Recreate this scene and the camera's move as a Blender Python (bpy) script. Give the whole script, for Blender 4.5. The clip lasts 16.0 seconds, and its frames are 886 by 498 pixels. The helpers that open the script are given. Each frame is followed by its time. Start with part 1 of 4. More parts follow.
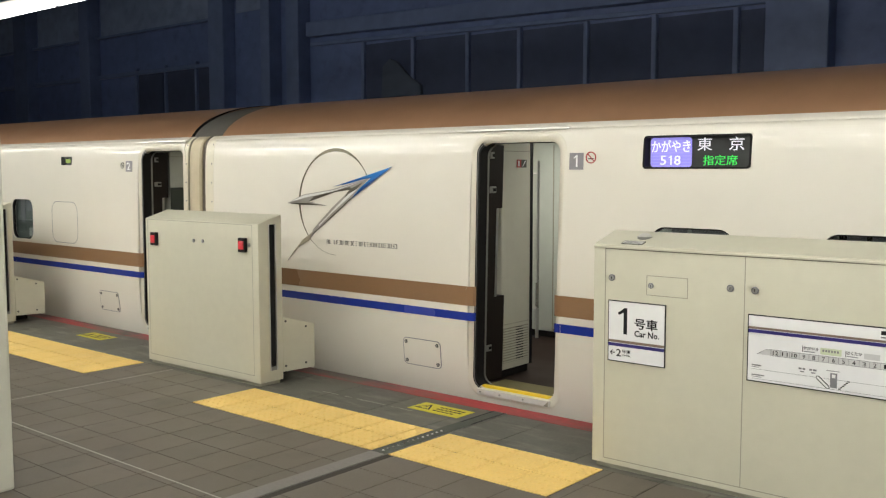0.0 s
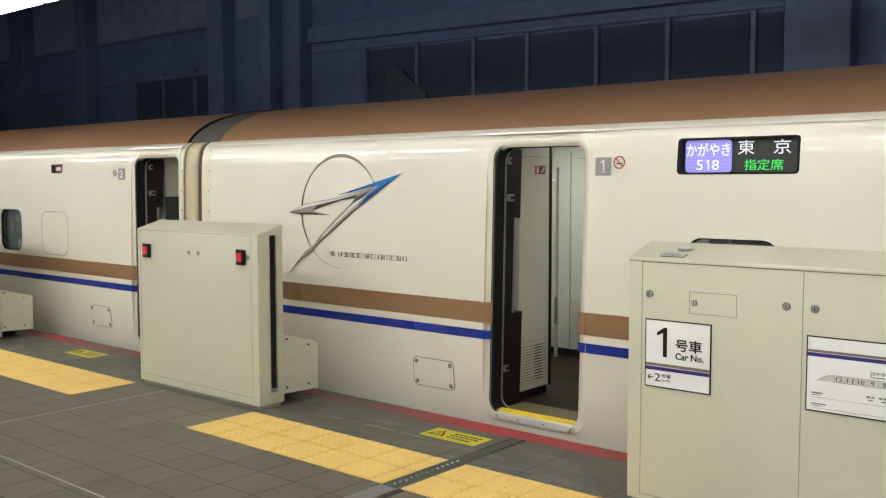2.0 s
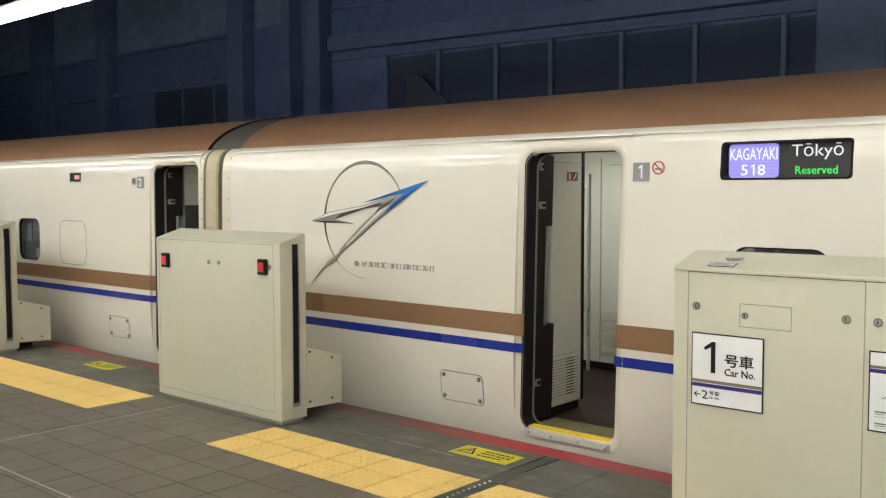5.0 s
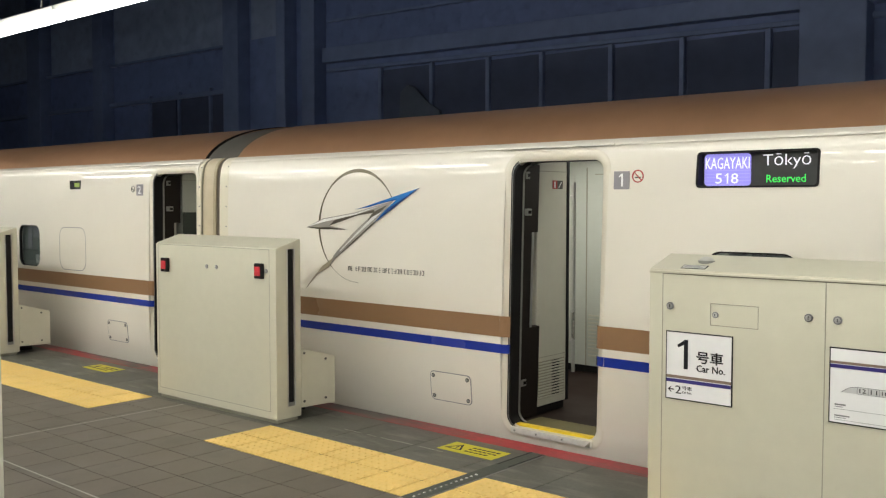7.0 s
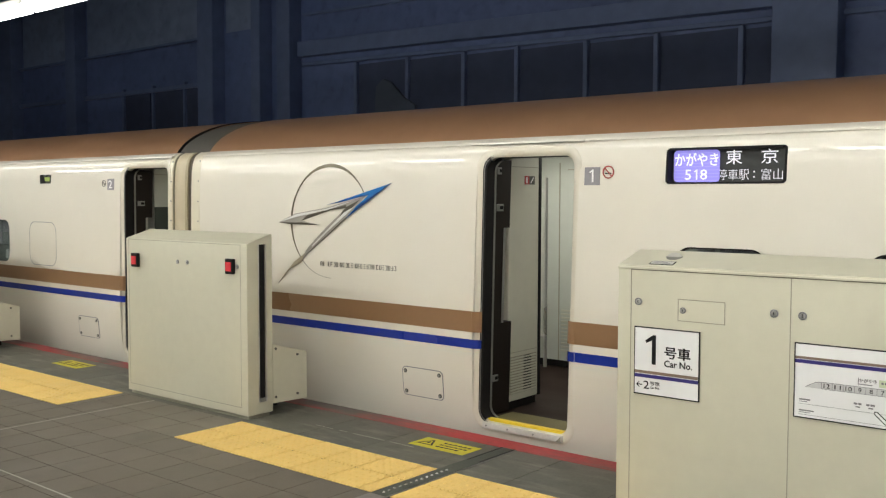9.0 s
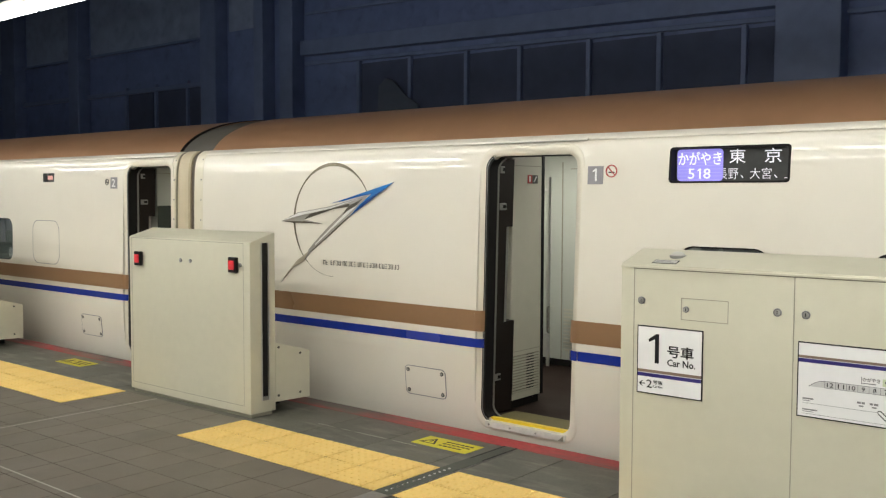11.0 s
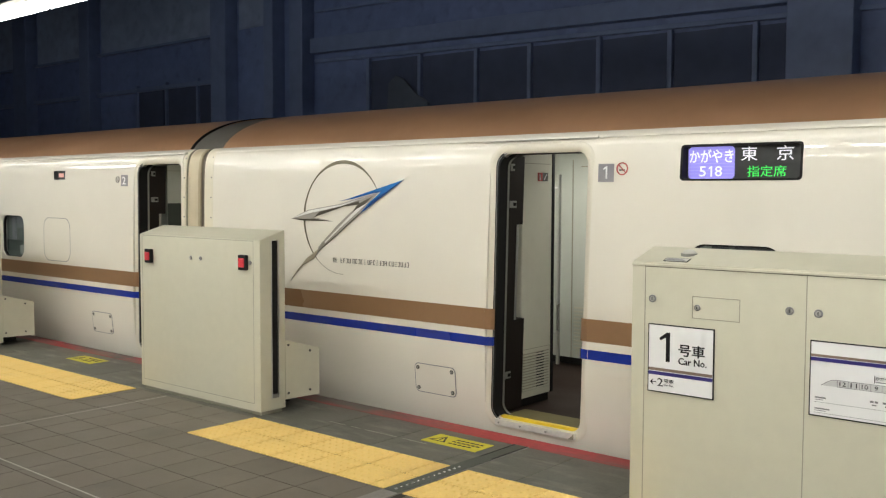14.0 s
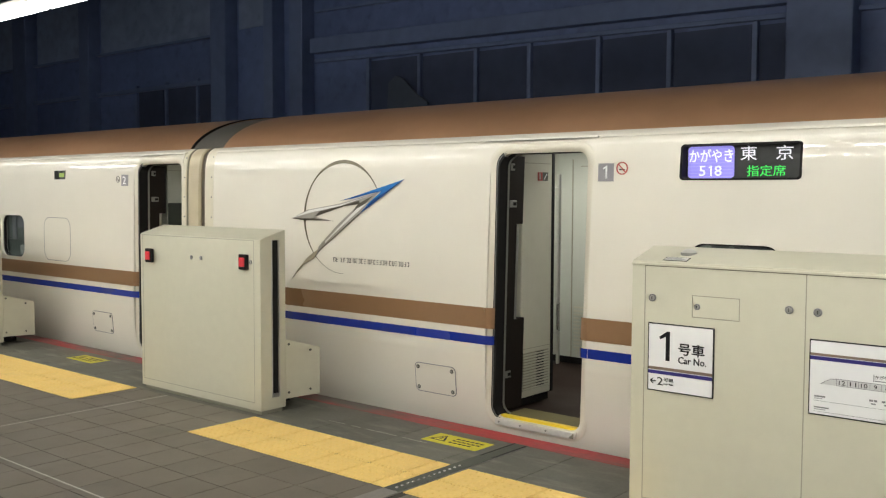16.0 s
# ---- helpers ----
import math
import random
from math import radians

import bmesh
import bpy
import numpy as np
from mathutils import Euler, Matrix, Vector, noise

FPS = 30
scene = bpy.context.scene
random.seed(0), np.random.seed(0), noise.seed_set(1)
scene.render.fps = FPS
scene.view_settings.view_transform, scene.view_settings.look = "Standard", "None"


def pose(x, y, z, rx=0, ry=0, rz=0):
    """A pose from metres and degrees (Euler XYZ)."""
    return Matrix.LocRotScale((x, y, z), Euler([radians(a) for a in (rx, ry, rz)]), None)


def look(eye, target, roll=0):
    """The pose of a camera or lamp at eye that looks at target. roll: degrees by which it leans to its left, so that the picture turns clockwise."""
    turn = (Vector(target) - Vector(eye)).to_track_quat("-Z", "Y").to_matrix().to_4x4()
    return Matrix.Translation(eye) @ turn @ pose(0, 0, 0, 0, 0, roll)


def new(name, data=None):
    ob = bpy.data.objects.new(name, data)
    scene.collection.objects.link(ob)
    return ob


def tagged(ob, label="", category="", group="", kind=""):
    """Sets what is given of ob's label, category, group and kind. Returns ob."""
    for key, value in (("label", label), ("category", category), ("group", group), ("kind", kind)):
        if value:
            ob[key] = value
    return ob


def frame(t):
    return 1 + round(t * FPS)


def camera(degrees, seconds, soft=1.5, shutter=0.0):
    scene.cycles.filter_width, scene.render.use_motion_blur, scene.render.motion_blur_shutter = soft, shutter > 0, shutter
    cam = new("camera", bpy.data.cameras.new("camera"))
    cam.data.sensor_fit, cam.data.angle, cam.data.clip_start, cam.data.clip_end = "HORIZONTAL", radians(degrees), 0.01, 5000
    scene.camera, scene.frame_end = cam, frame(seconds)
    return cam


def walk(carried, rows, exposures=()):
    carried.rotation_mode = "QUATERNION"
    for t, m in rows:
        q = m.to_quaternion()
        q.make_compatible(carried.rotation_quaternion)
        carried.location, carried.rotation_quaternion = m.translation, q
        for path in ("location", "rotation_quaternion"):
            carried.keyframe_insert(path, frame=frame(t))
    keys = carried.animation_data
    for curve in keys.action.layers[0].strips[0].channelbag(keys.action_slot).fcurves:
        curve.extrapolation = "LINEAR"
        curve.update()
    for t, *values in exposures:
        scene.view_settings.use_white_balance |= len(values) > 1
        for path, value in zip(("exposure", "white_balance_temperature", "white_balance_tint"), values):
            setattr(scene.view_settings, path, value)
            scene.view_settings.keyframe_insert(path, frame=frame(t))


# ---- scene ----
cam = camera(50.3, 16.0, soft=1.25)
PATH = [
    (0, (2.891, -4.79, 1.764), (1.603, -3.269, 1.595), -0.1),
    (0.5, (2.93, -4.82, 1.772), (1.635, -3.306, 1.6), -0.2),
    (1, (2.925, -4.841, 1.76), (1.626, -3.329, 1.601), -0.0),
    (1.5, (2.929, -4.817, 1.773), (1.62, -3.313, 1.616), -0.1),
    (1.62, (2.927, -4.813, 1.771), (1.617, -3.31, 1.616), -0.1),
    (1.8, (2.465, -4.449, 1.727), (1.183, -2.921, 1.582), -0.1),
    (2, (2.467, -4.447, 1.728), (1.178, -2.924, 1.583), -0.1),
    (2.5, (2.51, -4.475, 1.734), (1.209, -2.963, 1.589), -0.2),
    (3, (2.515, -4.482, 1.737), (1.207, -2.976, 1.594), -0.2),
    (3.5, (2.509, -4.467, 1.74), (1.192, -2.968, 1.596), -0.2),
    (3.6, (2.507, -4.465, 1.74), (1.189, -2.966, 1.596), -0.2),
    (3.77, (2.207, -4.242, 1.708), (0.91, -2.726, 1.568), -0.1),
    (4, (2.205, -4.239, 1.707), (0.903, -2.728, 1.566), -0.1),
    (6.5, (2.385, -4.473, 1.688), (1.062, -2.976, 1.59), -0.0),
    (7, (2.441, -4.492, 1.68), (1.133, -2.983, 1.579), -0.0),
    (7.5, (2.462, -4.453, 1.685), (1.179, -2.923, 1.573), 0.1),
    (8, (2.474, -4.461, 1.687), (1.194, -2.929, 1.572), 0.1),
    (8.5, (2.473, -4.46, 1.68), (1.193, -2.927, 1.567), 0.1),
    (9, (2.473, -4.461, 1.688), (1.201, -2.922, 1.575), 0.1),
    (11.5, (2.467, -4.467, 1.682), (1.191, -2.932, 1.568), 0.2),
    (12, (2.462, -4.471, 1.682), (1.185, -2.936, 1.568), 0.2),
    (12.5, (2.474, -4.436, 1.685), (1.188, -2.909, 1.567), 0.2),
    (13, (2.466, -4.458, 1.679), (1.182, -2.93, 1.563), 0.2),
    (13.5, (2.462, -4.452, 1.684), (1.174, -2.926, 1.565), 0.2),
    (14, (2.46, -4.458, 1.683), (1.169, -2.935, 1.564), 0.2),
    (14.5, (2.458, -4.458, 1.678), (1.165, -2.936, 1.56), 0.2),
    (15, (2.462, -4.462, 1.675), (1.168, -2.941, 1.555), 0.2),
    (15.5, (2.464, -4.469, 1.684), (1.173, -2.947, 1.564), 0.2),
    (16, (2.465, -4.47, 1.68), (1.175, -2.947, 1.561), 0.2),
]
walk(cam, [(t, look(eye, target, roll)) for t, eye, target, roll in PATH])

# ---- world, lights, exposure ----
world = bpy.data.worlds.new("station_dark")
scene.world = world
world.use_nodes = True
world.node_tree.nodes["Background"].inputs[0].default_value = (0.16, 0.22, 0.42, 1)
world.node_tree.nodes["Background"].inputs[1].default_value = 0.03
scene.view_settings.exposure = 0.0
TUBE_POWER = 37.0
EDGE_TUBE_POWER = 9.6

SIDE = 0.95          # the train's flat side
EDGE = 0.80          # platform edge


# ---- materials ----
def mat(name, color, rough=0.5, metal=0.0, grain=0.04, scale=30.0, big=1.2, bump=0.0, bump_scale=200.0, coat=0.0, spots=0.0, random_piece=0.0, gloss=0.5):
    """A surface with two scales of variation in colour and roughness, and optional fine relief."""
    m = bpy.data.materials.new(name)
    m.use_nodes = True
    nt = m.node_tree
    b = nt.nodes["Principled BSDF"]
    tc = nt.nodes.new("ShaderNodeNewGeometry" if random_piece else "ShaderNodeTexCoord")
    where = tc.outputs["Position" if random_piece else "Object"]
    n1 = nt.nodes.new("ShaderNodeTexNoise")
    n1.inputs["Scale"].default_value, n1.inputs["Detail"].default_value = scale, 6
    n2 = nt.nodes.new("ShaderNodeTexNoise")
    n2.inputs["Scale"].default_value, n2.inputs["Detail"].default_value = big, 4
    nt.links.new(where, n1.inputs["Vector"])
    nt.links.new(where, n2.inputs["Vector"])
    add = nt.nodes.new("ShaderNodeMath")
    add.operation = "ADD"
    nt.links.new(n1.outputs["Fac"], add.inputs[0])
    nt.links.new(n2.outputs["Fac"], add.inputs[1])
    last = add
    if random_piece:
        oi = nt.nodes.new("ShaderNodeObjectInfo")
        mul = nt.nodes.new("ShaderNodeMath")
        mul.operation = "MULTIPLY_ADD"
        mul.inputs[1].default_value, mul.inputs[2].default_value = random_piece, -random_piece / 2
        nt.links.new(oi.outputs["Random"], mul.inputs[0])
        add2 = nt.nodes.new("ShaderNodeMath")
        nt.links.new(add.outputs[0], add2.inputs[0])
        nt.links.new(mul.outputs[0], add2.inputs[1])
        last = add2
    mr = nt.nodes.new("ShaderNodeMapRange")
    mr.inputs["From Min"].default_value, mr.inputs["From Max"].default_value = 0.6, 1.4
    mr.inputs["To Min"].default_value, mr.inputs["To Max"].default_value = 1 - grain * 2, 1 + grain * 2
    nt.links.new(last.outputs[0], mr.inputs["Value"])
    mix = nt.nodes.new("ShaderNodeMix")
    mix.data_type, mix.blend_type = "RGBA", "MULTIPLY"
    mix.inputs["Factor"].default_value = 1.0
    mix.inputs["A"].default_value = (*color, 1)
    nt.links.new(mr.outputs["Result"], mix.inputs["B"])
    nt.links.new(mix.outputs["Result"], b.inputs["Base Color"])
    if spots:
        n3 = nt.nodes.new("ShaderNodeTexNoise")
        n3.inputs["Scale"].default_value = 3.5
        n3.inputs["Detail"].default_value = 8
        nt.links.new(where, n3.inputs["Vector"])
        r3 = nt.nodes.new("ShaderNodeMapRange")
        r3.inputs["From Min"].default_value, r3.inputs["From Max"].default_value = 0.55, 0.75
        r3.inputs["To Min"].default_value, r3.inputs["To Max"].default_value = 1.0, 1.0 - spots
        nt.links.new(n3.outputs["Fac"], r3.inputs["Value"])
        mx = nt.nodes.new("ShaderNodeMix")
        mx.data_type, mx.blend_type = "RGBA", "MULTIPLY"
        mx.inputs["Factor"].default_value = 1.0
        nt.links.new(mix.outputs["Result"], mx.inputs["A"])
        nt.links.new(r3.outputs["Result"], mx.inputs["B"])
        nt.links.new(mx.outputs["Result"], b.inputs["Base Color"])
    rr = nt.nodes.new("ShaderNodeMapRange")
    rr.inputs["From Min"].default_value, rr.inputs["From Max"].default_value = 0.3, 0.7
    rr.inputs["To Min"].default_value, rr.inputs["To Max"].default_value = max(0.02, rough * 0.85), min(1.0, rough * 1.15)
    nt.links.new(n2.outputs["Fac"], rr.inputs["Value"])
    nt.links.new(rr.outputs["Result"], b.inputs["Roughness"])
    b.inputs["Metallic"].default_value, b.inputs["Specular IOR Level"].default_value = metal, gloss
    if coat:
        b.inputs["Coat Weight"].default_value, b.inputs["Coat Roughness"].default_value = coat, 0.03
    if bump:
        nb = nt.nodes.new("ShaderNodeTexNoise")
        nb.inputs["Scale"].default_value, nb.inputs["Detail"].default_value = bump_scale, 3
        bp = nt.nodes.new("ShaderNodeBump")
        bp.inputs["Strength"].default_value, bp.inputs["Distance"].default_value = bump, 0.002
        nt.links.new(where, nb.inputs["Vector"])
        nt.links.new(nb.outputs["Fac"], bp.inputs["Height"])
        nt.links.new(bp.outputs["Normal"], b.inputs["Normal"])
    return m


def glow(name, color, strength):
    m = bpy.data.materials.new(name)
    m.use_nodes = True
    b = m.node_tree.nodes["Principled BSDF"]
    b.inputs["Base Color"].default_value = (*[c * 0.3 for c in color], 1)
    b.inputs["Emission Color"].default_value = (*color, 1)
    b.inputs["Emission Strength"].default_value = strength
    return m


def glass(name, tint=(0.9, 0.95, 0.95), rough=0.0):
    m = bpy.data.materials.new(name)
    m.use_nodes = True
    b = m.node_tree.nodes["Principled BSDF"]
    b.inputs["Base Color"].default_value = (*tint, 1)
    b.inputs["Transmission Weight"].default_value, b.inputs["Roughness"].default_value, b.inputs["IOR"].default_value = 1.0, rough, 1.45
    return m


M_BODY = mat("train_ivory_paint", (0.765, 0.728, 0.642), 0.5, grain=0.012, scale=3, big=0.5, coat=0.75)
M_ROOF = mat("train_copper_paint", (0.45, 0.255, 0.145), 0.38, metal=0.5, grain=0.03, scale=6, big=0.7, coat=0.2)
M_BROWN = mat("stripe_copper_paint", (0.29, 0.165, 0.085), 0.3, metal=0.1, grain=0.02, coat=0.4)
M_BLUE = mat("stripe_blue_paint", (0.008, 0.028, 0.29), 0.25, grain=0.03, coat=0.5)
M_CREAM = mat("hood_cream_paint", (0.72, 0.675, 0.545), 0.32, grain=0.03, scale=8, coat=0.3)
M_FOLD = mat("bellows_beige_rubber", (0.53, 0.465, 0.33), 0.5, grain=0.04, scale=8)
M_BELLOWSHADE = mat("bellows_shade_tan", (0.38, 0.32, 0.21), 0.6, grain=0.06)
M_HOOD = mat("hood_grey_rubber", (0.085, 0.08, 0.07), 0.5, grain=0.06, scale=15, bump=0.1)
M_GAPSHADE = mat("brown_gap_shade", (0.085, 0.068, 0.045), 0.6, grain=0.1)
M_GATE = mat("gate_grey_green_paint", (0.565, 0.545, 0.43), 0.42, grain=0.02, scale=12, big=1.0, bump=0.06, bump_scale=350)
M_DARKSEAM = mat("panel_gap_dark_olive", (0.13, 0.118, 0.085), 0.7)
M_SEAM = mat("seam_shadow_grey", (0.31, 0.30, 0.235), 0.6)
M_BLACK = mat("black_rubber", (0.010, 0.009, 0.009), 0.6, grain=0.1, gloss=0.2)
M_DARK = mat("dark_brown_panel", (0.013, 0.0085, 0.0065), 0.5, grain=0.08, scale=40, gloss=0.25)
M_RED = mat("red_button_plastic", (0.75, 0.045, 0.06), 0.3, grain=0.03)
M_STEEL = mat("brushed_steel", (0.55, 0.55, 0.54), 0.3, metal=1.0, grain=0.05, scale=80)
M_ZINC = mat("dull_grey_metal", (0.30, 0.30, 0.28), 0.42, metal=0.7, grain=0.08, scale=60)
M_TILE = mat("grey_brown_floor_tile", (0.126, 0.107, 0.083), 0.46, grain=0.07, scale=60, big=1.5, bump=0.12, bump_scale=160, spots=0.20, random_piece=0.55)
M_SLAB = mat("grey_edge_slab", (0.104, 0.102, 0.083), 0.55, grain=0.12, scale=45, big=2.5, bump=0.15, bump_scale=140, spots=0.45, random_piece=0.35)
M_JOINT = mat("dark_mortar", (0.034, 0.029, 0.024), 0.85, grain=0.1, scale=90)
M_YELLOW = mat("yellow_tactile_tile", (0.81, 0.56, 0.175), 0.72, grain=0.035, scale=40, big=1.5, bump=0.08, spots=0.08, random_piece=0.12)
M_JOINTMETAL = mat("dull_joint_metal", (0.24, 0.23, 0.215), 0.45, metal=0.5, grain=0.08, scale=50, bump=0.1)
M_PALEJOINT = mat("pale_joint_strip", (0.42, 0.40, 0.37), 0.6, grain=0.08, scale=60)
M_EDGE = mat("red_edge_paint", (0.36, 0.034, 0.036), 0.6, grain=0.16, scale=25, big=2.0, bump=0.15)
def worn_through(m, under, scale, low, high, stretch=(1, 1, 1)):
    """Paint worn off in patches to the surface under it."""
    nt = m.node_tree
    b = nt.nodes["Principled BSDF"]
    old = b.inputs["Base Color"].links[0].from_socket
    tc = nt.nodes.new("ShaderNodeNewGeometry")
    mp = nt.nodes.new("ShaderNodeMapping")
    mp.inputs["Scale"].default_value = stretch
    n = nt.nodes.new("ShaderNodeTexNoise")
    n.inputs["Scale"].default_value, n.inputs["Detail"].default_value, n.inputs["Roughness"].default_value = scale, 9, 0.62
    r = nt.nodes.new("ShaderNodeMapRange")
    r.inputs["From Min"].default_value, r.inputs["From Max"].default_value = low, high
    mx = nt.nodes.new("ShaderNodeMix")
    mx.data_type = "RGBA"
    mx.inputs["B"].default_value = (*under, 1)
    nt.links.new(tc.outputs["Position"], mp.inputs["Vector"])
    nt.links.new(mp.outputs["Vector"], n.inputs["Vector"])
    nt.links.new(n.outputs["Fac"], r.inputs["Value"])
    nt.links.new(r.outputs["Result"], mx.inputs["Factor"])
    nt.links.new(old, mx.inputs["A"])
    nt.links.new(mx.outputs["Result"], b.inputs["Base Color"])


worn_through(M_EDGE, (0.10, 0.085, 0.072), 1.1, 0.44, 0.60, (0.7, 2.0, 1))
worn_through(M_SLAB, (0.172, 0.168, 0.138), 4.5, 0.52, 0.68, (0.45, 2.0, 1))
M_CONC = mat("platform_concrete", (0.22, 0.21, 0.19), 0.8, grain=0.10, scale=12, bump=0.3, bump_scale=60)
M_WHITE = mat("sign_white_film", (0.84, 0.84, 0.84), 0.35, grain=0.01)
M_INK = mat("sign_black_ink", (0.012, 0.012, 0.014), 0.5, gloss=0.2)
M_GREYINK = mat("grey_ink", (0.22, 0.22, 0.23), 0.4)
M_DARKINK = mat("dark_grey_ink", (0.075, 0.072, 0.062), 0.4)
M_PURPLE = mat("sign_purple_band", (0.034, 0.026, 0.185), 0.35)
M_SIGNBROWN = mat("sign_brown_band", (0.23, 0.165, 0.12), 0.35)
M_NUM = mat("number_plate_grey", (0.26, 0.25, 0.27), 0.4)
M_SIGNRED = mat("sign_red_ink", (0.42, 0.06, 0.055), 0.4)
M_SIGNYEL = mat("floor_sign_yellow", (0.62, 0.55, 0.02), 0.5, grain=0.06, scale=25, spots=0.15)
M_SILL = mat("sill_aluminium", (0.68, 0.67, 0.62), 0.4, metal=0.2, grain=0.05, scale=50)
M_SILLY = mat("sill_yellow_strip", (0.80, 0.58, 0.03), 0.45, grain=0.03)
M_MAT = mat("olive_door_mat", (0.14, 0.12, 0.05), 0.7, grain=0.08, scale=120, bump=0.3)
M_CABFLOOR = mat("maroon_vestibule_floor", (0.021, 0.011, 0.0075), 0.7, grain=0.08, scale=60, gloss=0.25)
M_CABWALL = mat("vestibule_grey_panel", (0.57, 0.56, 0.47), 0.4, grain=0.02, scale=10)
M_CABGREEN = mat("dark_green_panel", (0.035, 0.045, 0.038), 0.4, grain=0.05, scale=12)
# grey-green that paints the reflection in the far car's windows
M_PANESHEEN = mat("grey_green_pane_reflection", (0.15, 0.17, 0.15), 0.7, grain=0.05, scale=20)
M_CABPALE = mat("vestibule_pale_panel", (0.52, 0.545, 0.49), 0.35, grain=0.02, scale=10)
M_CHROME = mat("chrome_emblem", (0.37, 0.35, 0.315), 0.34, metal=0.55, grain=0.05, scale=5)
M_CHROMED = mat("chrome_emblem_shadow", (0.12, 0.108, 0.085), 0.3, metal=0.7, grain=0.05, scale=5)
M_TAIL = mat("emblem_pale_bronze", (0.44, 0.39, 0.29), 0.34, metal=0.45, grain=0.05, scale=5)
M_SHINE = mat("emblem_painted_highlight", (0.74, 0.73, 0.70), 0.3, metal=0.2, grain=0.02)
M_RIM = mat("door_rim_cream_paint", (0.73, 0.69, 0.585), 0.4, grain=0.015, scale=5, coat=0.4)
M_EMBLUE = mat("emblem_blue", (0.015, 0.20, 0.58), 0.25, metal=0.2, grain=0.05, coat=0.5)
M_EMNAVY = mat("emblem_dark_blue", (0.012, 0.12, 0.42), 0.25, metal=0.2, grain=0.05, coat=0.5)
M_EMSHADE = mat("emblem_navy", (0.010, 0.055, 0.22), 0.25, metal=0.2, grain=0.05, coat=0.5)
M_GOLD = mat("emblem_ring_bronze", (0.13, 0.112, 0.07), 0.35, metal=0.4)
M_NAVY = mat("far_wall_navy_panel", (0.112, 0.158, 0.33), 0.5, grain=0.12, scale=4, big=0.35, spots=0.3)
M_NAVYCOL = mat("far_wall_navy_column", (0.125, 0.172, 0.32), 0.5, grain=0.10, scale=4, big=0.5)
# paler blue-grey that puts the haze near the lamps into colour
M_HAZECLAD = mat("far_wall_painted_haze", (0.21, 0.275, 0.43), 0.5, grain=0.12, scale=3, big=0.4, spots=0.25)
M_WEDGE = mat("far_wedge_grey", (0.062, 0.082, 0.125), 0.6, grain=0.1, scale=4)
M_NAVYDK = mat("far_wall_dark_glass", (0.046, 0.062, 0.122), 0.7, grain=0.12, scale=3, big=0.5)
M_CEIL = mat("ceiling_pale_panel", (0.55, 0.55, 0.52), 0.7, grain=0.03, scale=4)
M_PILLAR = mat("pillar_cream_panel", (0.62, 0.615, 0.52), 0.45, grain=0.02, scale=8)
M_WALL = mat("back_wall_pale", (0.50, 0.49, 0.45), 0.6, grain=0.03, scale=3)
M_TUBE = glow("fluorescent_tube", (0.995, 0.985, 0.933), TUBE_POWER)
M_EDGETUBE = glow("platform_edge_tube", (0.995, 0.985, 0.933), EDGE_TUBE_POWER)
M_CABLAMP = glow("vestibule_lamp", (1.0, 0.96, 0.88), 5.8)
M_CABDIM = glow("dim_vestibule_lamp", (1.0, 0.96, 0.88), 2.0)
M_LEDBLUE = glow("display_violet_field", (0.29, 0.26, 0.74), 1.0)
M_LEDBLUE2 = glow("display_violet_row", (0.36, 0.33, 0.86), 1.0)
M_MAPGREY = mat("plan_grey_ink", (0.62, 0.62, 0.62), 0.4)
M_MAPGREEN = mat("plan_pale_green", (0.62, 0.68, 0.48), 0.4)
M_LEDWHITE = glow("display_white_led", (0.95, 0.95, 1.0), 0.85)
M_LEDGREEN = glow("display_green_led", (0.05, 0.85, 0.12), 0.9)
M_LEDOFF = mat("display_dark_face", (0.034, 0.036, 0.036), 0.3, grain=0.1)
M_LEDGREEN2 = glow("small_display_green", (0.32, 0.42, 0.10), 0.8)
M_LEDRED = glow("small_display_amber", (0.78, 0.42, 0.36), 0.75)
M_BEACON = mat("beacon_grey_plastic", (0.50, 0.50, 0.46), 0.35, grain=0.03, scale=20)
M_SLOT = mat("slot_cover_green_grey", (0.055, 0.062, 0.05), 0.6, grain=0.15, scale=40, bump=0.15)
M_GLASS = glass("window_glass", (0.55, 0.6, 0.6))


# ---- mesh helpers ----
def finish(bm, name, material, smooth=0.0):
    me = bpy.data.meshes.new(name)
    bmesh.ops.recalc_face_normals(bm, faces=bm.faces)
    bm.to_mesh(me)
    bm.free()
    for m in material if isinstance(material, (list, tuple)) else [material]:
        me.materials.append(m)
    if smooth:
        for p in me.polygons:
            p.use_smooth = True
        me.set_sharp_from_angle(angle=radians(smooth))
    return me


def part(name, bm, material, parent=None, label="", at=None, smooth=0.0):
    """One mesh object, under a thing or a part; at is its pose in the parent's space."""
    ob = new(name, finish(bm, name, material, smooth) if isinstance(bm, bmesh.types.BMesh) else bm)
    ob.parent = parent
    if at is not None:
        ob.matrix_basis = at
    if label:
        ob["label"] = label
    return ob


def empty(name, at, label, category, group="", kind=""):
    ob = new(name)
    ob.matrix_basis = at
    ob.empty_display_size = 0.1
    return tagged(ob, label, category, group, kind)


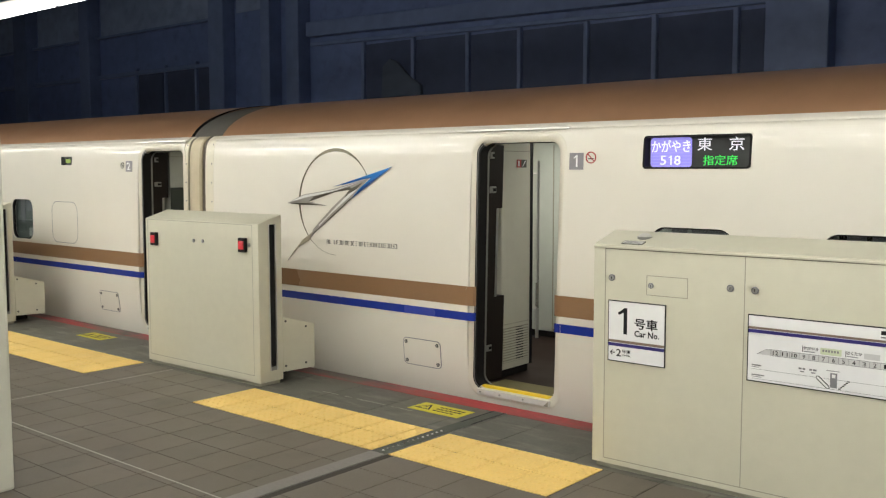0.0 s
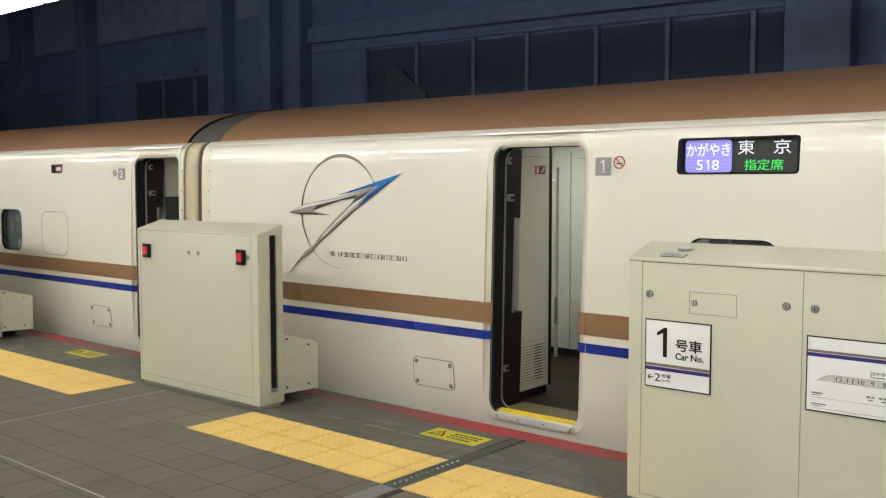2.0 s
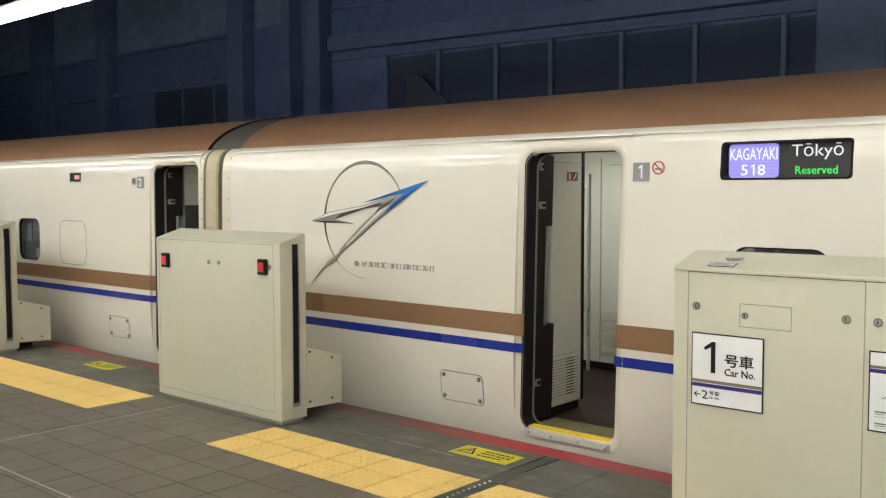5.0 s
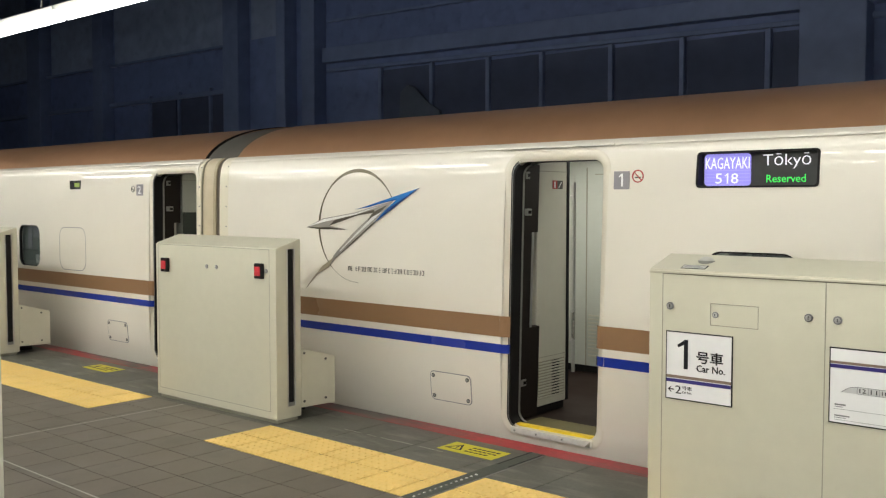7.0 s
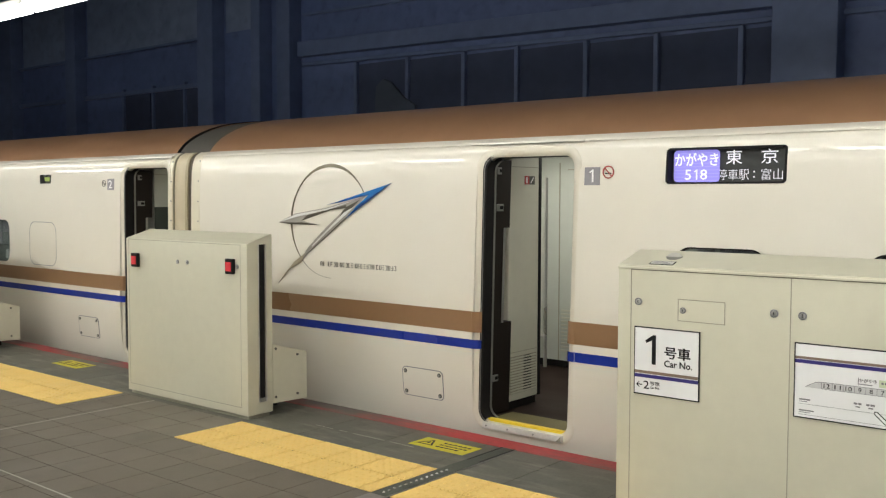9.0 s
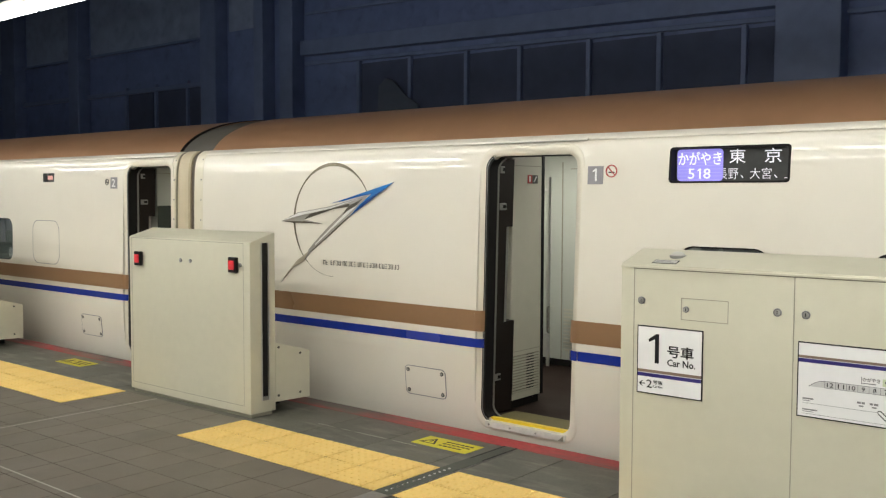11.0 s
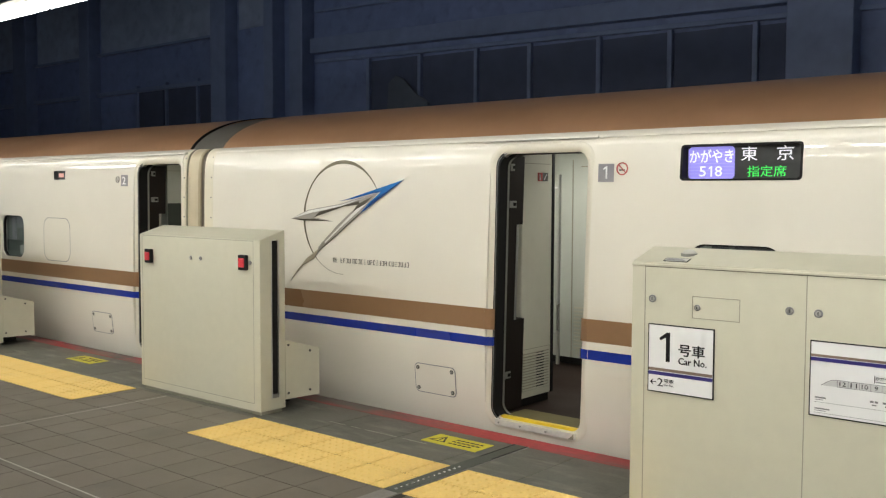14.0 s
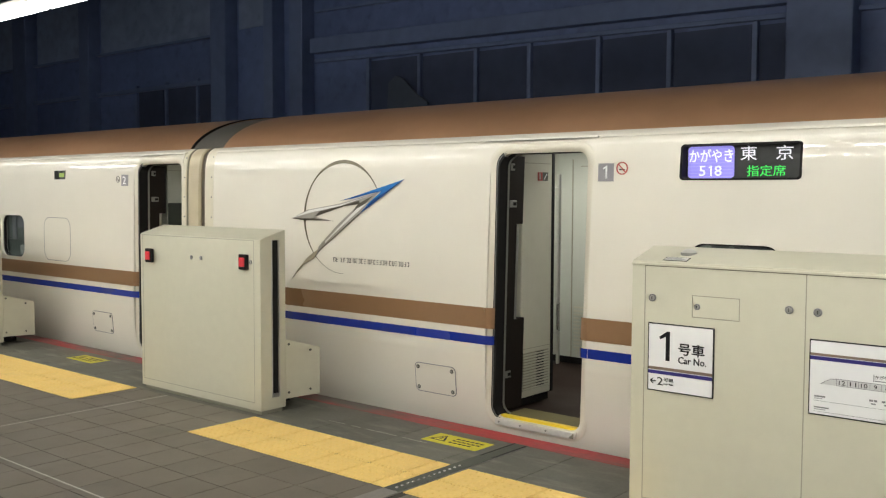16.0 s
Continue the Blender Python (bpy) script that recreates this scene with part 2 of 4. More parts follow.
def box(x0, x1, y0, y1, z0, z1, bevel=0.0, seg=2, bm=None):
    bm = bm or bmesh.new()
    g = bmesh.ops.create_cube(bm, size=1)
    for v in g["verts"]:
        v.co = Vector(((x0 + x1) / 2 + v.co.x * (x1 - x0), (y0 + y1) / 2 + v.co.y * (y1 - y0), (z0 + z1) / 2 + v.co.z * (z1 - z0)))
    if bevel:
        es = list({e for v in g["verts"] for e in v.link_edges})
        bmesh.ops.bevel(bm, geom=es, offset=bevel, segments=seg, profile=0.5, affect="EDGES")
    return bm


def rod(a, b, r, seg=12, bm=None):
    bm = bm or bmesh.new()
    a, b = Vector(a), Vector(b)
    m = Matrix.Translation((a + b) / 2) @ (b - a).to_track_quat("Z", "Y").to_matrix().to_4x4()
    bmesh.ops.create_cone(bm, cap_ends=True, segments=seg, radius1=r, radius2=r, depth=(b - a).length, matrix=m)
    return bm


def round_rect(w, h, r, n=6):
    """Corner-rounded rectangle about the origin; r is one radius or four (top right, top left, bottom left, bottom right)."""
    rs = r if isinstance(r, (list, tuple)) else (r,) * 4
    pts = []
    for (sx, sz, a0), q in zip(((1, 1, 0), (-1, 1, 90), (-1, -1, 180), (1, -1, 270)), rs):
        for i in range(n + 1):
            a = radians(a0 + 90 * i / n)
            pts.append((sx * (w / 2 - q) + q * math.cos(a), sz * (h / 2 - q) + q * math.sin(a)))
    return pts


def prism_xz(pts, y0, y1, bm=None):
    """A flat outline in x and z, given depth from y0 to y1."""
    bm = bm or bmesh.new()
    a = [bm.verts.new((x, y0, z)) for x, z in pts]
    b = [bm.verts.new((x, y1, z)) for x, z in pts]
    bm.faces.new(a)
    bm.faces.new(b[::-1])
    for i in range(len(pts)):
        j = (i + 1) % len(pts)
        bm.faces.new((a[j], a[i], b[i], b[j]))
    return bm


def ring_xz(outer, inner, y0, y1, bm=None):
    bm = bm or bmesh.new()
    n = len(outer)
    o0 = [bm.verts.new((x, y0, z)) for x, z in outer]
    i0 = [bm.verts.new((x, y0, z)) for x, z in inner]
    o1 = [bm.verts.new((x, y1, z)) for x, z in outer]
    i1 = [bm.verts.new((x, y1, z)) for x, z in inner]
    for k in range(n):
        j = (k + 1) % n
        bm.faces.new((o0[k], o0[j], i0[j], i0[k]))
        bm.faces.new((o1[j], o1[k], i1[k], i1[j]))
        bm.faces.new((o0[j], o0[k], o1[k], o1[j]))
        bm.faces.new((i0[k], i0[j], i1[j], i1[k]))
    return bm


def prism_x(profile, x0, x1, bm=None, closed=True):
    """A profile in y and z drawn out along x."""
    bm = bm or bmesh.new()
    a = [bm.verts.new((x0, y, z)) for y, z in profile]
    b = [bm.verts.new((x1, y, z)) for y, z in profile]
    if closed:
        bm.faces.new(a)
        bm.faces.new(b[::-1])
    n = len(profile)
    for i in range(n if closed else n - 1):
        j = (i + 1) % n
        bm.faces.new((a[j], a[i], b[i], b[j]))
    return bm


def words(body, size, depth=0.0012, align="LEFT", wide=1.0, bold=0.0):
    """Lettering in the built-in font as a mesh, lying in x and z and facing -y, its base line at z = 0."""
    cu = bpy.data.curves.new("lettering", "FONT")
    cu.body, cu.size, cu.extrude, cu.align_x, cu.resolution_u, cu.offset = body, size, depth, align, 2, bold
    ob = bpy.data.objects.new("lettering", cu)
    scene.collection.objects.link(ob)
    bpy.context.view_layer.update()
    me = bpy.data.meshes.new_from_object(ob.evaluated_get(bpy.context.evaluated_depsgraph_get()))
    bpy.data.objects.remove(ob)
    me.transform(pose(0, 0, 0, 90, 0, 0) @ Matrix.Diagonal((wide, 1, 1, 1)))
    return me


def fit_words(name, body, x0, x1, z0, z1, y, material, parent, label="", bold=0.0, depth=0.001):
    """Lettering stretched to fill the given box, its face at y."""
    me = words(body, 0.1, depth, bold=bold)
    c = np.empty(len(me.vertices) * 3)
    me.vertices.foreach_get("co", c)
    c = c.reshape(-1, 3)
    lo, hi = c.min(0), c.max(0)
    k = Matrix.Translation((x0, y, z0)) @ Matrix.Diagonal(((x1 - x0) / (hi[0] - lo[0]), 1, (z1 - z0) / (hi[2] - lo[2]), 1)) @ Matrix.Translation((-lo[0], 0, -lo[2]))
    me.transform(k)
    me.materials.clear()
    me.materials.append(material)
    return part(name, me, None, parent, label)


def numeral_one(x0, x1, z0, z1, y, material, parent):
    """A figure one with its flag, filling the box."""
    w, h = x1 - x0, z1 - z0
    st = min(w * 0.45, h * 0.15)
    pts = [(x1 - st, z0), (x1, z0), (x1, z1), (x1 - st * 0.75, z1), (x0, z1 - h * 0.20), (x0 + st * 0.25, z1 - h * 0.29), (x1 - st, z1 - h * 0.18)]
    return part("numeral", prism_xz(pts, y, y + 0.0015), material, parent)


def cut(bm, name, material, cutters, smooth=0.0):
    """The solid less the cutters."""
    me = finish(bm, name, material)
    ob = bpy.data.objects.new("solid", me)
    scene.collection.objects.link(ob)
    tools = []
    for c in cutters:
        t = bpy.data.objects.new("tool", finish(c, "tool", material))
        scene.collection.objects.link(t)
        tools.append(t)
        md = ob.modifiers.new("cut", "BOOLEAN")
        md.operation, md.object, md.solver = "DIFFERENCE", t, "EXACT"
    bpy.context.view_layer.update()
    out = bpy.data.meshes.new_from_object(ob.evaluated_get(bpy.context.evaluated_depsgraph_get()))
    for o in (ob, *tools):
        bpy.data.objects.remove(o)
    if smooth:
        for p in out.polygons:
            p.use_smooth = True
        out.set_sharp_from_angle(angle=radians(smooth))
    out.name = name
    return out


# ---- platform and station shell ----
def station():
    X0, X1 = -40, 16
    bm = box(X0, X1, -9, EDGE - 0.03, -0.5, -0.0025)
    floor_ob = tagged(part("floor", bm, M_JOINT), "dark mortar bed of a tiled station platform", "floor", kind="structure")
    bm = box(X0, X1, EDGE - 0.35, EDGE - 0.02, -1.4, -0.5)
    tagged(part("platform_wall", bm, M_CONC), "grey concrete face under the platform edge", "platform wall", kind="structure")
    bm = box(X0, X1, EDGE - 0.36, 14, -1.6, -1.4)
    tagged(part("track_bed", bm, M_CONC), "dark concrete track bed below the platform", "track bed", kind="structure")
    # thin coping of red paint along the edge
    bm = box(X0, X1, EDGE - 0.19, EDGE, -0.20, 0.0, 0.006)
    tagged(part("platform_edge", bm, M_EDGE), "worn red painted strip along the platform edge", "platform edge", kind="structure")
    # far wall across the tracks
    WY = 9.0
    bm = box(X0, X1, WY + 0.1, WY + 0.4, -1.6, 9)
    tagged(part("wall_far", bm, M_NAVY), "dark navy wall across the tracks", "wall", kind="structure")
    bm = box(X0, X1, -9, 0.3, 4.6, 4.75)
    tagged(part("ceiling", bm, M_CEIL), "pale panelled ceiling above the platform", "ceiling", kind="structure")
    bm = box(X0, X1, 0.3, WY + 0.4, 9.0, 9.2)
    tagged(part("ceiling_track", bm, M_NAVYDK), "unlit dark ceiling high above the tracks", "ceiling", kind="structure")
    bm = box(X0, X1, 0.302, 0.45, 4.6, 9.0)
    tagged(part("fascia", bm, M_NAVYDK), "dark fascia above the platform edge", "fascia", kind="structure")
    bm = box(X0, X1, -9.2, -9, -0.5, 4.75)
    tagged(part("wall_back", bm, M_WALL), "pale panelled wall at the back of the platform", "wall", kind="structure")
    for n, x in (("wall_left", X0), ("wall_right", X1)):
        bm = box(x - 0.1, x + 0.1, -9, WY, -1.6, 9)
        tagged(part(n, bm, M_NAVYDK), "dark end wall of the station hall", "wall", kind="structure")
    return floor_ob


def far_wall_details():
    """Columns, beams and window bays of the far wall, dark and dim."""
    WY = 9.1
    for x, w in ((-15.76, 0.57), (-13.85, 0.30), (-13.0, 0.40), (-2.5, 0.9), (-21.6, 0.5), (-25.4, 0.8), (2.4, 0.9)):
        bm = box(x, x + w, WY - 0.35, WY, -1.4, 9.0, 0.02)
        tagged(part("column", bm, M_NAVYCOL), "dark navy steel column on the far wall", "column", "columns of the far wall", "structure")
    for z, h, d in ((4.72, 0.30, 0.22), (4.42, 0.07, 0.10), (6.3, 0.2, 0.2), (5.45, 0.05, 0.08)):
        bm = box(0, 26, -d, 0, -h / 2, h / 2, 0.01)
        tagged(part("beam", bm, M_NAVYCOL, at=pose(-12.5, WY, z, 0, 1.2, 0)), "dark navy sloping beam on the far wall", "beam", "beams of the far wall", "structure")
    for z, h in ((4.25, 0.10), (5.3, 0.06)):
        bm = box(-38, -15.8, WY - 0.15, WY, z - h / 2, z + h / 2, 0.01)
        tagged(part("beam", bm, M_NAVYCOL), "dark navy horizontal beam on the far wall", "beam", "beams of the far wall", "structure")
    for x, w in ((-10.9, 1.36), (-9.54, 1.36), (-8.18, 1.17), (-7.01, 1.37), (-5.64, 1.26), (-4.38, 1.35), (-3.03, 0.5), (-19.2, 1.2), (-17.9, 1.25), (-16.6, 0.8)):
        top = 4.31 - max(0.0, (x + 12.5)) * 0.021
        bay = empty("window_bay", pose(x, WY - 0.06, 0), "unlit dark glazed bay in the far wall", "window", "bays of the far wall", "structure")
        part("pane", box(0.06, w - 0.06, -0.02, 0.02, 1.6, top), M_NAVYDK, bay)
        part("mullion", box(-0.04, 0.04, -0.07, 0.02, 1.5, top + 0.06, 0.01), M_NAVYCOL, bay)


    # added upper panels, paler than the wall to paint the haze there
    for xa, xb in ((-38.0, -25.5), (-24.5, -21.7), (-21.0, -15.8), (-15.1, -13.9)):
        haze = box(xa, xb, WY - 0.03, WY - 0.002, 5.36, 8.9, 0.006)
        tagged(part("haze_panel", haze, M_HAZECLAD), "added blue-grey panel with haze painted in, on the far wall", "cladding", "cladding of the far wall", "structure")
    # small grey sloping shape set just before the panes
    sloped = prism_xz([(-10.34, 3.2), (-10.30, 3.80), (-10.12, 3.93), (-9.92, 3.86), (-9.62, 3.58), (-9.30, 3.38), (-9.28, 3.2)], WY - 0.16, WY - 0.10)
    tagged(part("sloping_wedge", sloped, M_WEDGE), "grey sloping wedge before the far windows", "screen", kind="structure")


def lamps():
    """Rows of bare fluorescent tubes in pale battens, end to end along the platform."""
    for y, z, first in ((-0.42, 3.265, -26.5), (-3.0, 3.5, -15.5), (-6.0, 3.5, -14.0)):
        x = first
        while x < 10:
            lamp = empty("tube_lamp", pose(x, y, z), "white fluorescent tube lamp hanging in a row", "lamp", "tube lamps over the platform")
            part("batten", box(0, 1.47, -0.05, 0.05, 0.05, 0.11, 0.008), M_CEIL, lamp)
            for dy in (-0.07, 0.07):
                part("tube", rod((0.03, dy, 0.02), (1.44 if y > -1 else 1.25, dy, 0.02), 0.027, 12), M_EDGETUBE if y > -1 else M_TUBE, lamp)
            for hx in (0.2, 1.2):
                part("hanger", rod((hx, 0, 0.1), (hx, 0, 4.6 - z), 0.008, 8), M_ZINC, lamp)
            x += 1.5


# ---- train ----
PROFILE = [(0.40, -1.05), (0.19, -0.55), (0.10, -0.25), (0.05, 0.0), (0.02, 0.22), (0.003, 0.45), (0.0, 0.56), (0.0, 1.15), (0.003, 1.55), (0.010, 1.82), (0.020, 1.94), (0.040, 2.02), (0.074, 2.068), (0.125, 2.10)]
ROOF = [(0.125, 2.10), (0.20, 2.185), (0.32, 2.27), (0.47, 2.34), (0.66, 2.40), (0.90, 2.445), (1.20, 2.475), (1.69, 2.485)]


def side_y(z):
    for (y0, z0), (y1, z1) in zip(SIDE_LINE, SIDE_LINE[1:]):
        if z0 <= z <= z1:
            return y0 + (y1 - y0) * (z - z0) / (z1 - z0)
    return 0.0


def smooth_line(pts, n=4):
    """A finer line through the points."""
    out = []
    for i in range(len(pts) - 1):
        p0, p1, p2, p3 = (Vector((*pts[max(0, min(len(pts) - 1, i + k))], 0)) for k in (-1, 0, 1, 2))
        for j in range(n):
            t = j / n
            q = 0.5 * ((2 * p1) + (p2 - p0) * t + (2 * p0 - 5 * p1 + 4 * p2 - p3) * t * t + (3 * p1 - p0 - 3 * p2 + p3) * t ** 3)
            out.append((q.x, q.y))
    out.append(pts[-1])
    return out


SIDE_LINE = smooth_line(PROFILE, 4)


def shell_profile(line, thick):
    """A closed band: the line, and the same line set inwards."""
    inner = [(y + thick, z) for y, z in line]
    return line + inner[::-1]


DOOR_W, DOOR_Z0, DOOR_Z1 = 0.765, 0.022, 1.978
DOOR_LEAN = 0.028


def leaned(bm):
    """Lean a doorway piece with the doorway's slightly raked sides."""
    for v in bm.verts:
        v.co.x += DOOR_LEAN * (v.co.z - 1.0)
    return bm


def door_way(car, xc):
    """Frame, seals, sill and what shows of the vestibule round one open doorway; xc is its middle in the car's space."""
    h = DOOR_Z1 - DOOR_Z0
    zc = (DOOR_Z0 + DOOR_Z1) / 2
    fr = bmesh.new()
    loops = []
    for w, dy in ((0.116, 0.0004), (0.110, -0.0016), (0.08, -0.0012), (0.04, 0.004), (0.0, 0.013), (-0.036, 0.030), (-0.036, 0.072), (0.116, 0.072)):
        pts = round_rect(DOOR_W + w, h + w * 0.92, 0.10 + w * 0.4)
        loops.append([fr.verts.new((xc + x, dy + side_y(zc + z), zc + z)) for x, z in pts])
    for la, lb in zip(loops, loops[1:] + loops[:1]):
        for k in range(len(la)):
            j = (k + 1) % len(la)
            fr.faces.new((la[k], la[j], lb[j], lb[k]))
    frame_ob = part("door_frame", leaned(fr), M_RIM, car, "raised cream rim round the doorway", smooth=40)
    for z0, z1, m in ((0.692, 0.845, M_BROWN), (0.572, 0.638, M_BLUE)):
        for sx in (-1, 1):
            strip = bmesh.new()
            rows = [[strip.verts.new((xc + sx * (DOOR_W / 2 + q), side_y(z) + dy - 0.0022, z)) for q, dy in ((0.0582, -0.0006), (0.055, -0.0022), (0.04, -0.0018), (0.02, 0.0034), (0.0, 0.0122), (-0.0182, 0.0294))] for z in (z0, z1)]
            for k in range(5):
                strip.faces.new((rows[0][k], rows[0][k + 1], rows[1][k + 1], rows[1][k]))
            part("rim_stripe", leaned(strip), m, frame_ob)
    seal_o = [(xc + x, zc + z) for x, z in round_rect(DOOR_W - 0.034, h - 0.032, 0.088)]
    seal_i = [(xc + x, zc + z) for x, z in round_rect(DOOR_W - 0.046, h - 0.044, 0.083)]
    sb = ring_xz(seal_o, seal_i, 0.068, 0.12)
    for v in sb.verts:
        v.co.y += side_y(v.co.z)
    part("door_seal", leaned(sb), M_BLACK, car, "black rubber seal inside the doorway", smooth=40)
    outer = [(xc + x, zc + z) for x, z in round_rect(DOOR_W + 0.004, h + 0.002, 0.102)]
    inner = [(xc + x, zc + z) for x, z in round_rect(DOOR_W - 0.060, h - 0.060, 0.08)]
    eb = ring_xz(outer, inner, 0.008, 0.12)
    bmesh.ops.delete(eb, geom=[v for v in eb.verts if v.co.x > xc - DOOR_W / 2 + 0.088], context="VERTS")
    for v in eb.verts:
        v.co.y += side_y(v.co.z)
    part("door_edge", leaned(eb), M_BLACK, car, "black rubber edge of the door leaf", smooth=40)
    outer = [(xc + x, zc + z) for x, z in round_rect(DOOR_W - 0.058, h - 0.058, 0.082)]
    inner = [(xc + x, zc + z) for x, z in round_rect(DOOR_W - 0.068, h - 0.068, 0.078)]
    tb = ring_xz(outer, inner, 0.105, 0.124)
    bmesh.ops.delete(tb, geom=[v for v in tb.verts if v.co.x > xc - DOOR_W / 2 + 0.10], context="VERTS")
    for v in tb.verts:
        v.co.y += side_y(v.co.z)
    # thin grey line that paints a highlight along the rubber edge
    outer = [(xc + x, zc + z) for x, z in round_rect(DOOR_W - 0.018, h - 0.018, 0.094)]
    inner = [(xc + x, zc + z) for x, z in round_rect(DOOR_W - 0.027, h - 0.027, 0.090)]
    sh = ring_xz(outer, inner, 0.004, 0.010)
    bmesh.ops.delete(sh, geom=[v for v in sh.verts if v.co.x > xc - DOOR_W / 2 + 0.10], context="VERTS")
    for v in sh.verts:
        v.co.y += side_y(v.co.z)
    part("seal_highlight", leaned(sh), M_ZINC, car, "thin grey line painting the highlight on the rubber edge", smooth=40)
    part("leaf_trim", leaned(tb), M_ZINC, car, "thin metal edge of the door leaf", smooth=40)
    part("sill", box(xc - DOOR_W / 2 + 0.015, xc + DOOR_W / 2 - 0.07, 0.030, 0.13, -0.008, 0.040, 0.004), M_SILL, car, "worn aluminium door sill")
    part("sill_end", prism_xz([(xc + DOOR_W / 2 - 0.115, -0.003), (xc + DOOR_W / 2 - 0.075, -0.003), (xc + DOOR_W / 2 - 0.075, 0.035)], 0.026, 0.031), M_SEAM, car)
    part("sill_strip", box(xc - DOOR_W / 2 + 0.03, xc + DOOR_W / 2 - 0.04, 0.080, 0.122, 0.038, 0.060, 0.003), M_SILLY, car, "yellow strip on the door sill")
    for bx in (-0.33, -0.14, 0.08):
        part("bolt", rod((xc + bx, 0.024, 0.016), (xc + bx, 0.032, 0.016), 0.007, 10), M_ZINC, car)


def vestibule(car, xc, dim=False):
    """The lit space behind a doorway, in the car's space."""
    xl, xr = xc - 0.42, xc + 1.3
    part("vestibule_floor", box(xl - 0.9, xr, 0.10, 3.2, 0.0, 0.04), M_CABFLOOR, car, "dark maroon vestibule floor")
    part("door_mat", box(xc - 0.36, xc + 0.40, 0.13, 0.40, 0.04, 0.048, 0.003), M_MAT, car, "olive ribbed mat inside the door")
    # dark door pocket with a stepped edge, and the leaf slid into it
    bm = prism_x([(0.095, 0.06), (0.40, 0.06), (0.40, 0.74), (0.275, 0.74), (0.275, 1.45), (0.345, 1.45), (0.345, 1.95), (0.095, 1.95)], xl - 0.25, xl + 0.052)
    part("door_pocket", leaned(bm), M_DARK, car, "dark brown stepped door pocket")
    for z, w in ((1.87, 0.05), (1.60, 0.085), (0.33, 0.075)):
        q = xl + 0.052 + DOOR_LEAN * (z - 1.0)
        catch = part("pocket_catch", box(q - 0.004, q + 0.006, 0.17, 0.17 + w, z - 0.026, z + 0.026, 0.004), M_ZINC, car, "small grey metal catch")
        part("catch_slot", box(q + 0.005, q + 0.008, 0.17 + w * 0.45, 0.17 + w * 0.9, z - 0.012, z + 0.012), M_BLACK, catch)
    part("leaf_edge", leaned(box(xl + 0.045, xl + 0.056, 0.268, 0.292, 0.74, 1.45)), M_STEEL, car, "bright metal edge strip")
    # grey partition with a grille at its foot
    wall = part("partition", box(xl - 0.30, xl + 0.02, 0.40, 0.80, 0.11, 2.0, 0.01), M_CABPALE if dim else M_CABWALL, car, "grey partition panel beside the door")
    part("plinth", box(xl - 0.30, xl + 0.005, 0.40, 0.79, 0.05, 0.11), M_BLACK, car)
    for i in range(13):
        z = 0.17 + i * 0.022
        part("grille_slat", box(xl + 0.018, xl + 0.030, 0.42, 0.77, z, z + 0.012), M_CABWALL, wall)
    # grey and black boxes paint the shade between the slats
    part("grille_shadow", box(xl + 0.018, xl + 0.022, 0.42, 0.77, 0.165, 0.455), M_SEAM, wall)
    part("grille_shade", box(xl + 0.0185, xl + 0.0255, 0.60, 0.70, 0.17, 0.45), M_BLACK, wall)
    part("panel_joint", box(xl + 0.018, xl + 0.0215, 0.40, 0.80, 0.485, 0.489), M_SEAM, wall)
    part("panel_joint", box(xl + 0.018, xl + 0.0215, 0.40, 0.80, 1.905, 1.910), M_SEAM, wall)
    notice = part("notice", box(xl + 0.02, xl + 0.024, 0.60, 0.66, 1.775, 1.84), M_SIGNRED, wall, "small red and black notice")
    part("notice_half", box(xl + 0.02, xl + 0.024, 0.66, 0.735, 1.775, 1.84), M_DARKINK, notice, "dark half with a white mark")
    part("notice_mark", box(xl + 0.0235, xl + 0.0255, 0.618, 0.634, 1.785, 1.83), M_WHITE, notice)
    part("notice_mark", prism_x([(0.675, 1.785), (0.684, 1.785), (0.722, 1.828), (0.712, 1.830)], xl + 0.0235, xl + 0.0255), M_WHITE, notice)
    part("partition_edge", box(xl - 0.02, xl + 0.024, 0.80, 0.83, 0.11, 2.0), M_BLACK, car)
    # pale far panels, a grab rail and the closed side
    part("rear_panel", box(xl - 1.2, xc + 0.05, 2.25, 2.32, 0.05, 2.108), M_CABPALE, car, "pale grey-green rear panel")
    part("rear_panel", box(xc + 0.056, xr, 2.25, 2.32, 0.05, 2.1), M_CABPALE, car, "pale grey-green rear panel")
    for k in range(12):
        part("grille_slat", box(xc - 1.10, xc - 0.80, 2.236, 2.25, 0.20 + k * 0.035, 0.215 + k * 0.035), M_CABWALL, car)
    part("panel_seam", box(xc - 1.135, xc - 1.125, 2.245, 2.25, 0.11, 2.0), M_SEAM, car)
    part("panel_joint", box(xl - 0.62, xr, 2.243, 2.25, 1.93, 1.938), M_SEAM, car)
    part("skirting", box(xl - 1.2, xr, 2.24, 2.25, 0.05, 0.11), M_BLACK, car)
    rail = part("grab_rail", rod((xl - 0.03, 0.98, 0.30), (xl - 0.03, 0.98, 1.83), 0.015, 12), M_STEEL, car, "vertical stainless grab rail", smooth=40)
    for z in (0.55, 1.72):
        part("rail_bracket", rod((xl - 0.03, 0.98, z), (xl - 0.10, 0.98, z), 0.01, 8), M_STEEL, rail)
    part("side_panel", box(xr, xr + 0.05, 0.20, 3.2, 0.0, 2.10), M_CABPALE, car)
    part("end_panel", box(xl - 1.25, xl - 1.2, 0.20, 3.2, 0.0, 2.10), M_CABPALE, car)
    part("door_header", box(xl - 0.25, xc + 0.50, 0.125, 0.42, 1.968, 2.06), M_DARK, car, "dark header over the doorway")
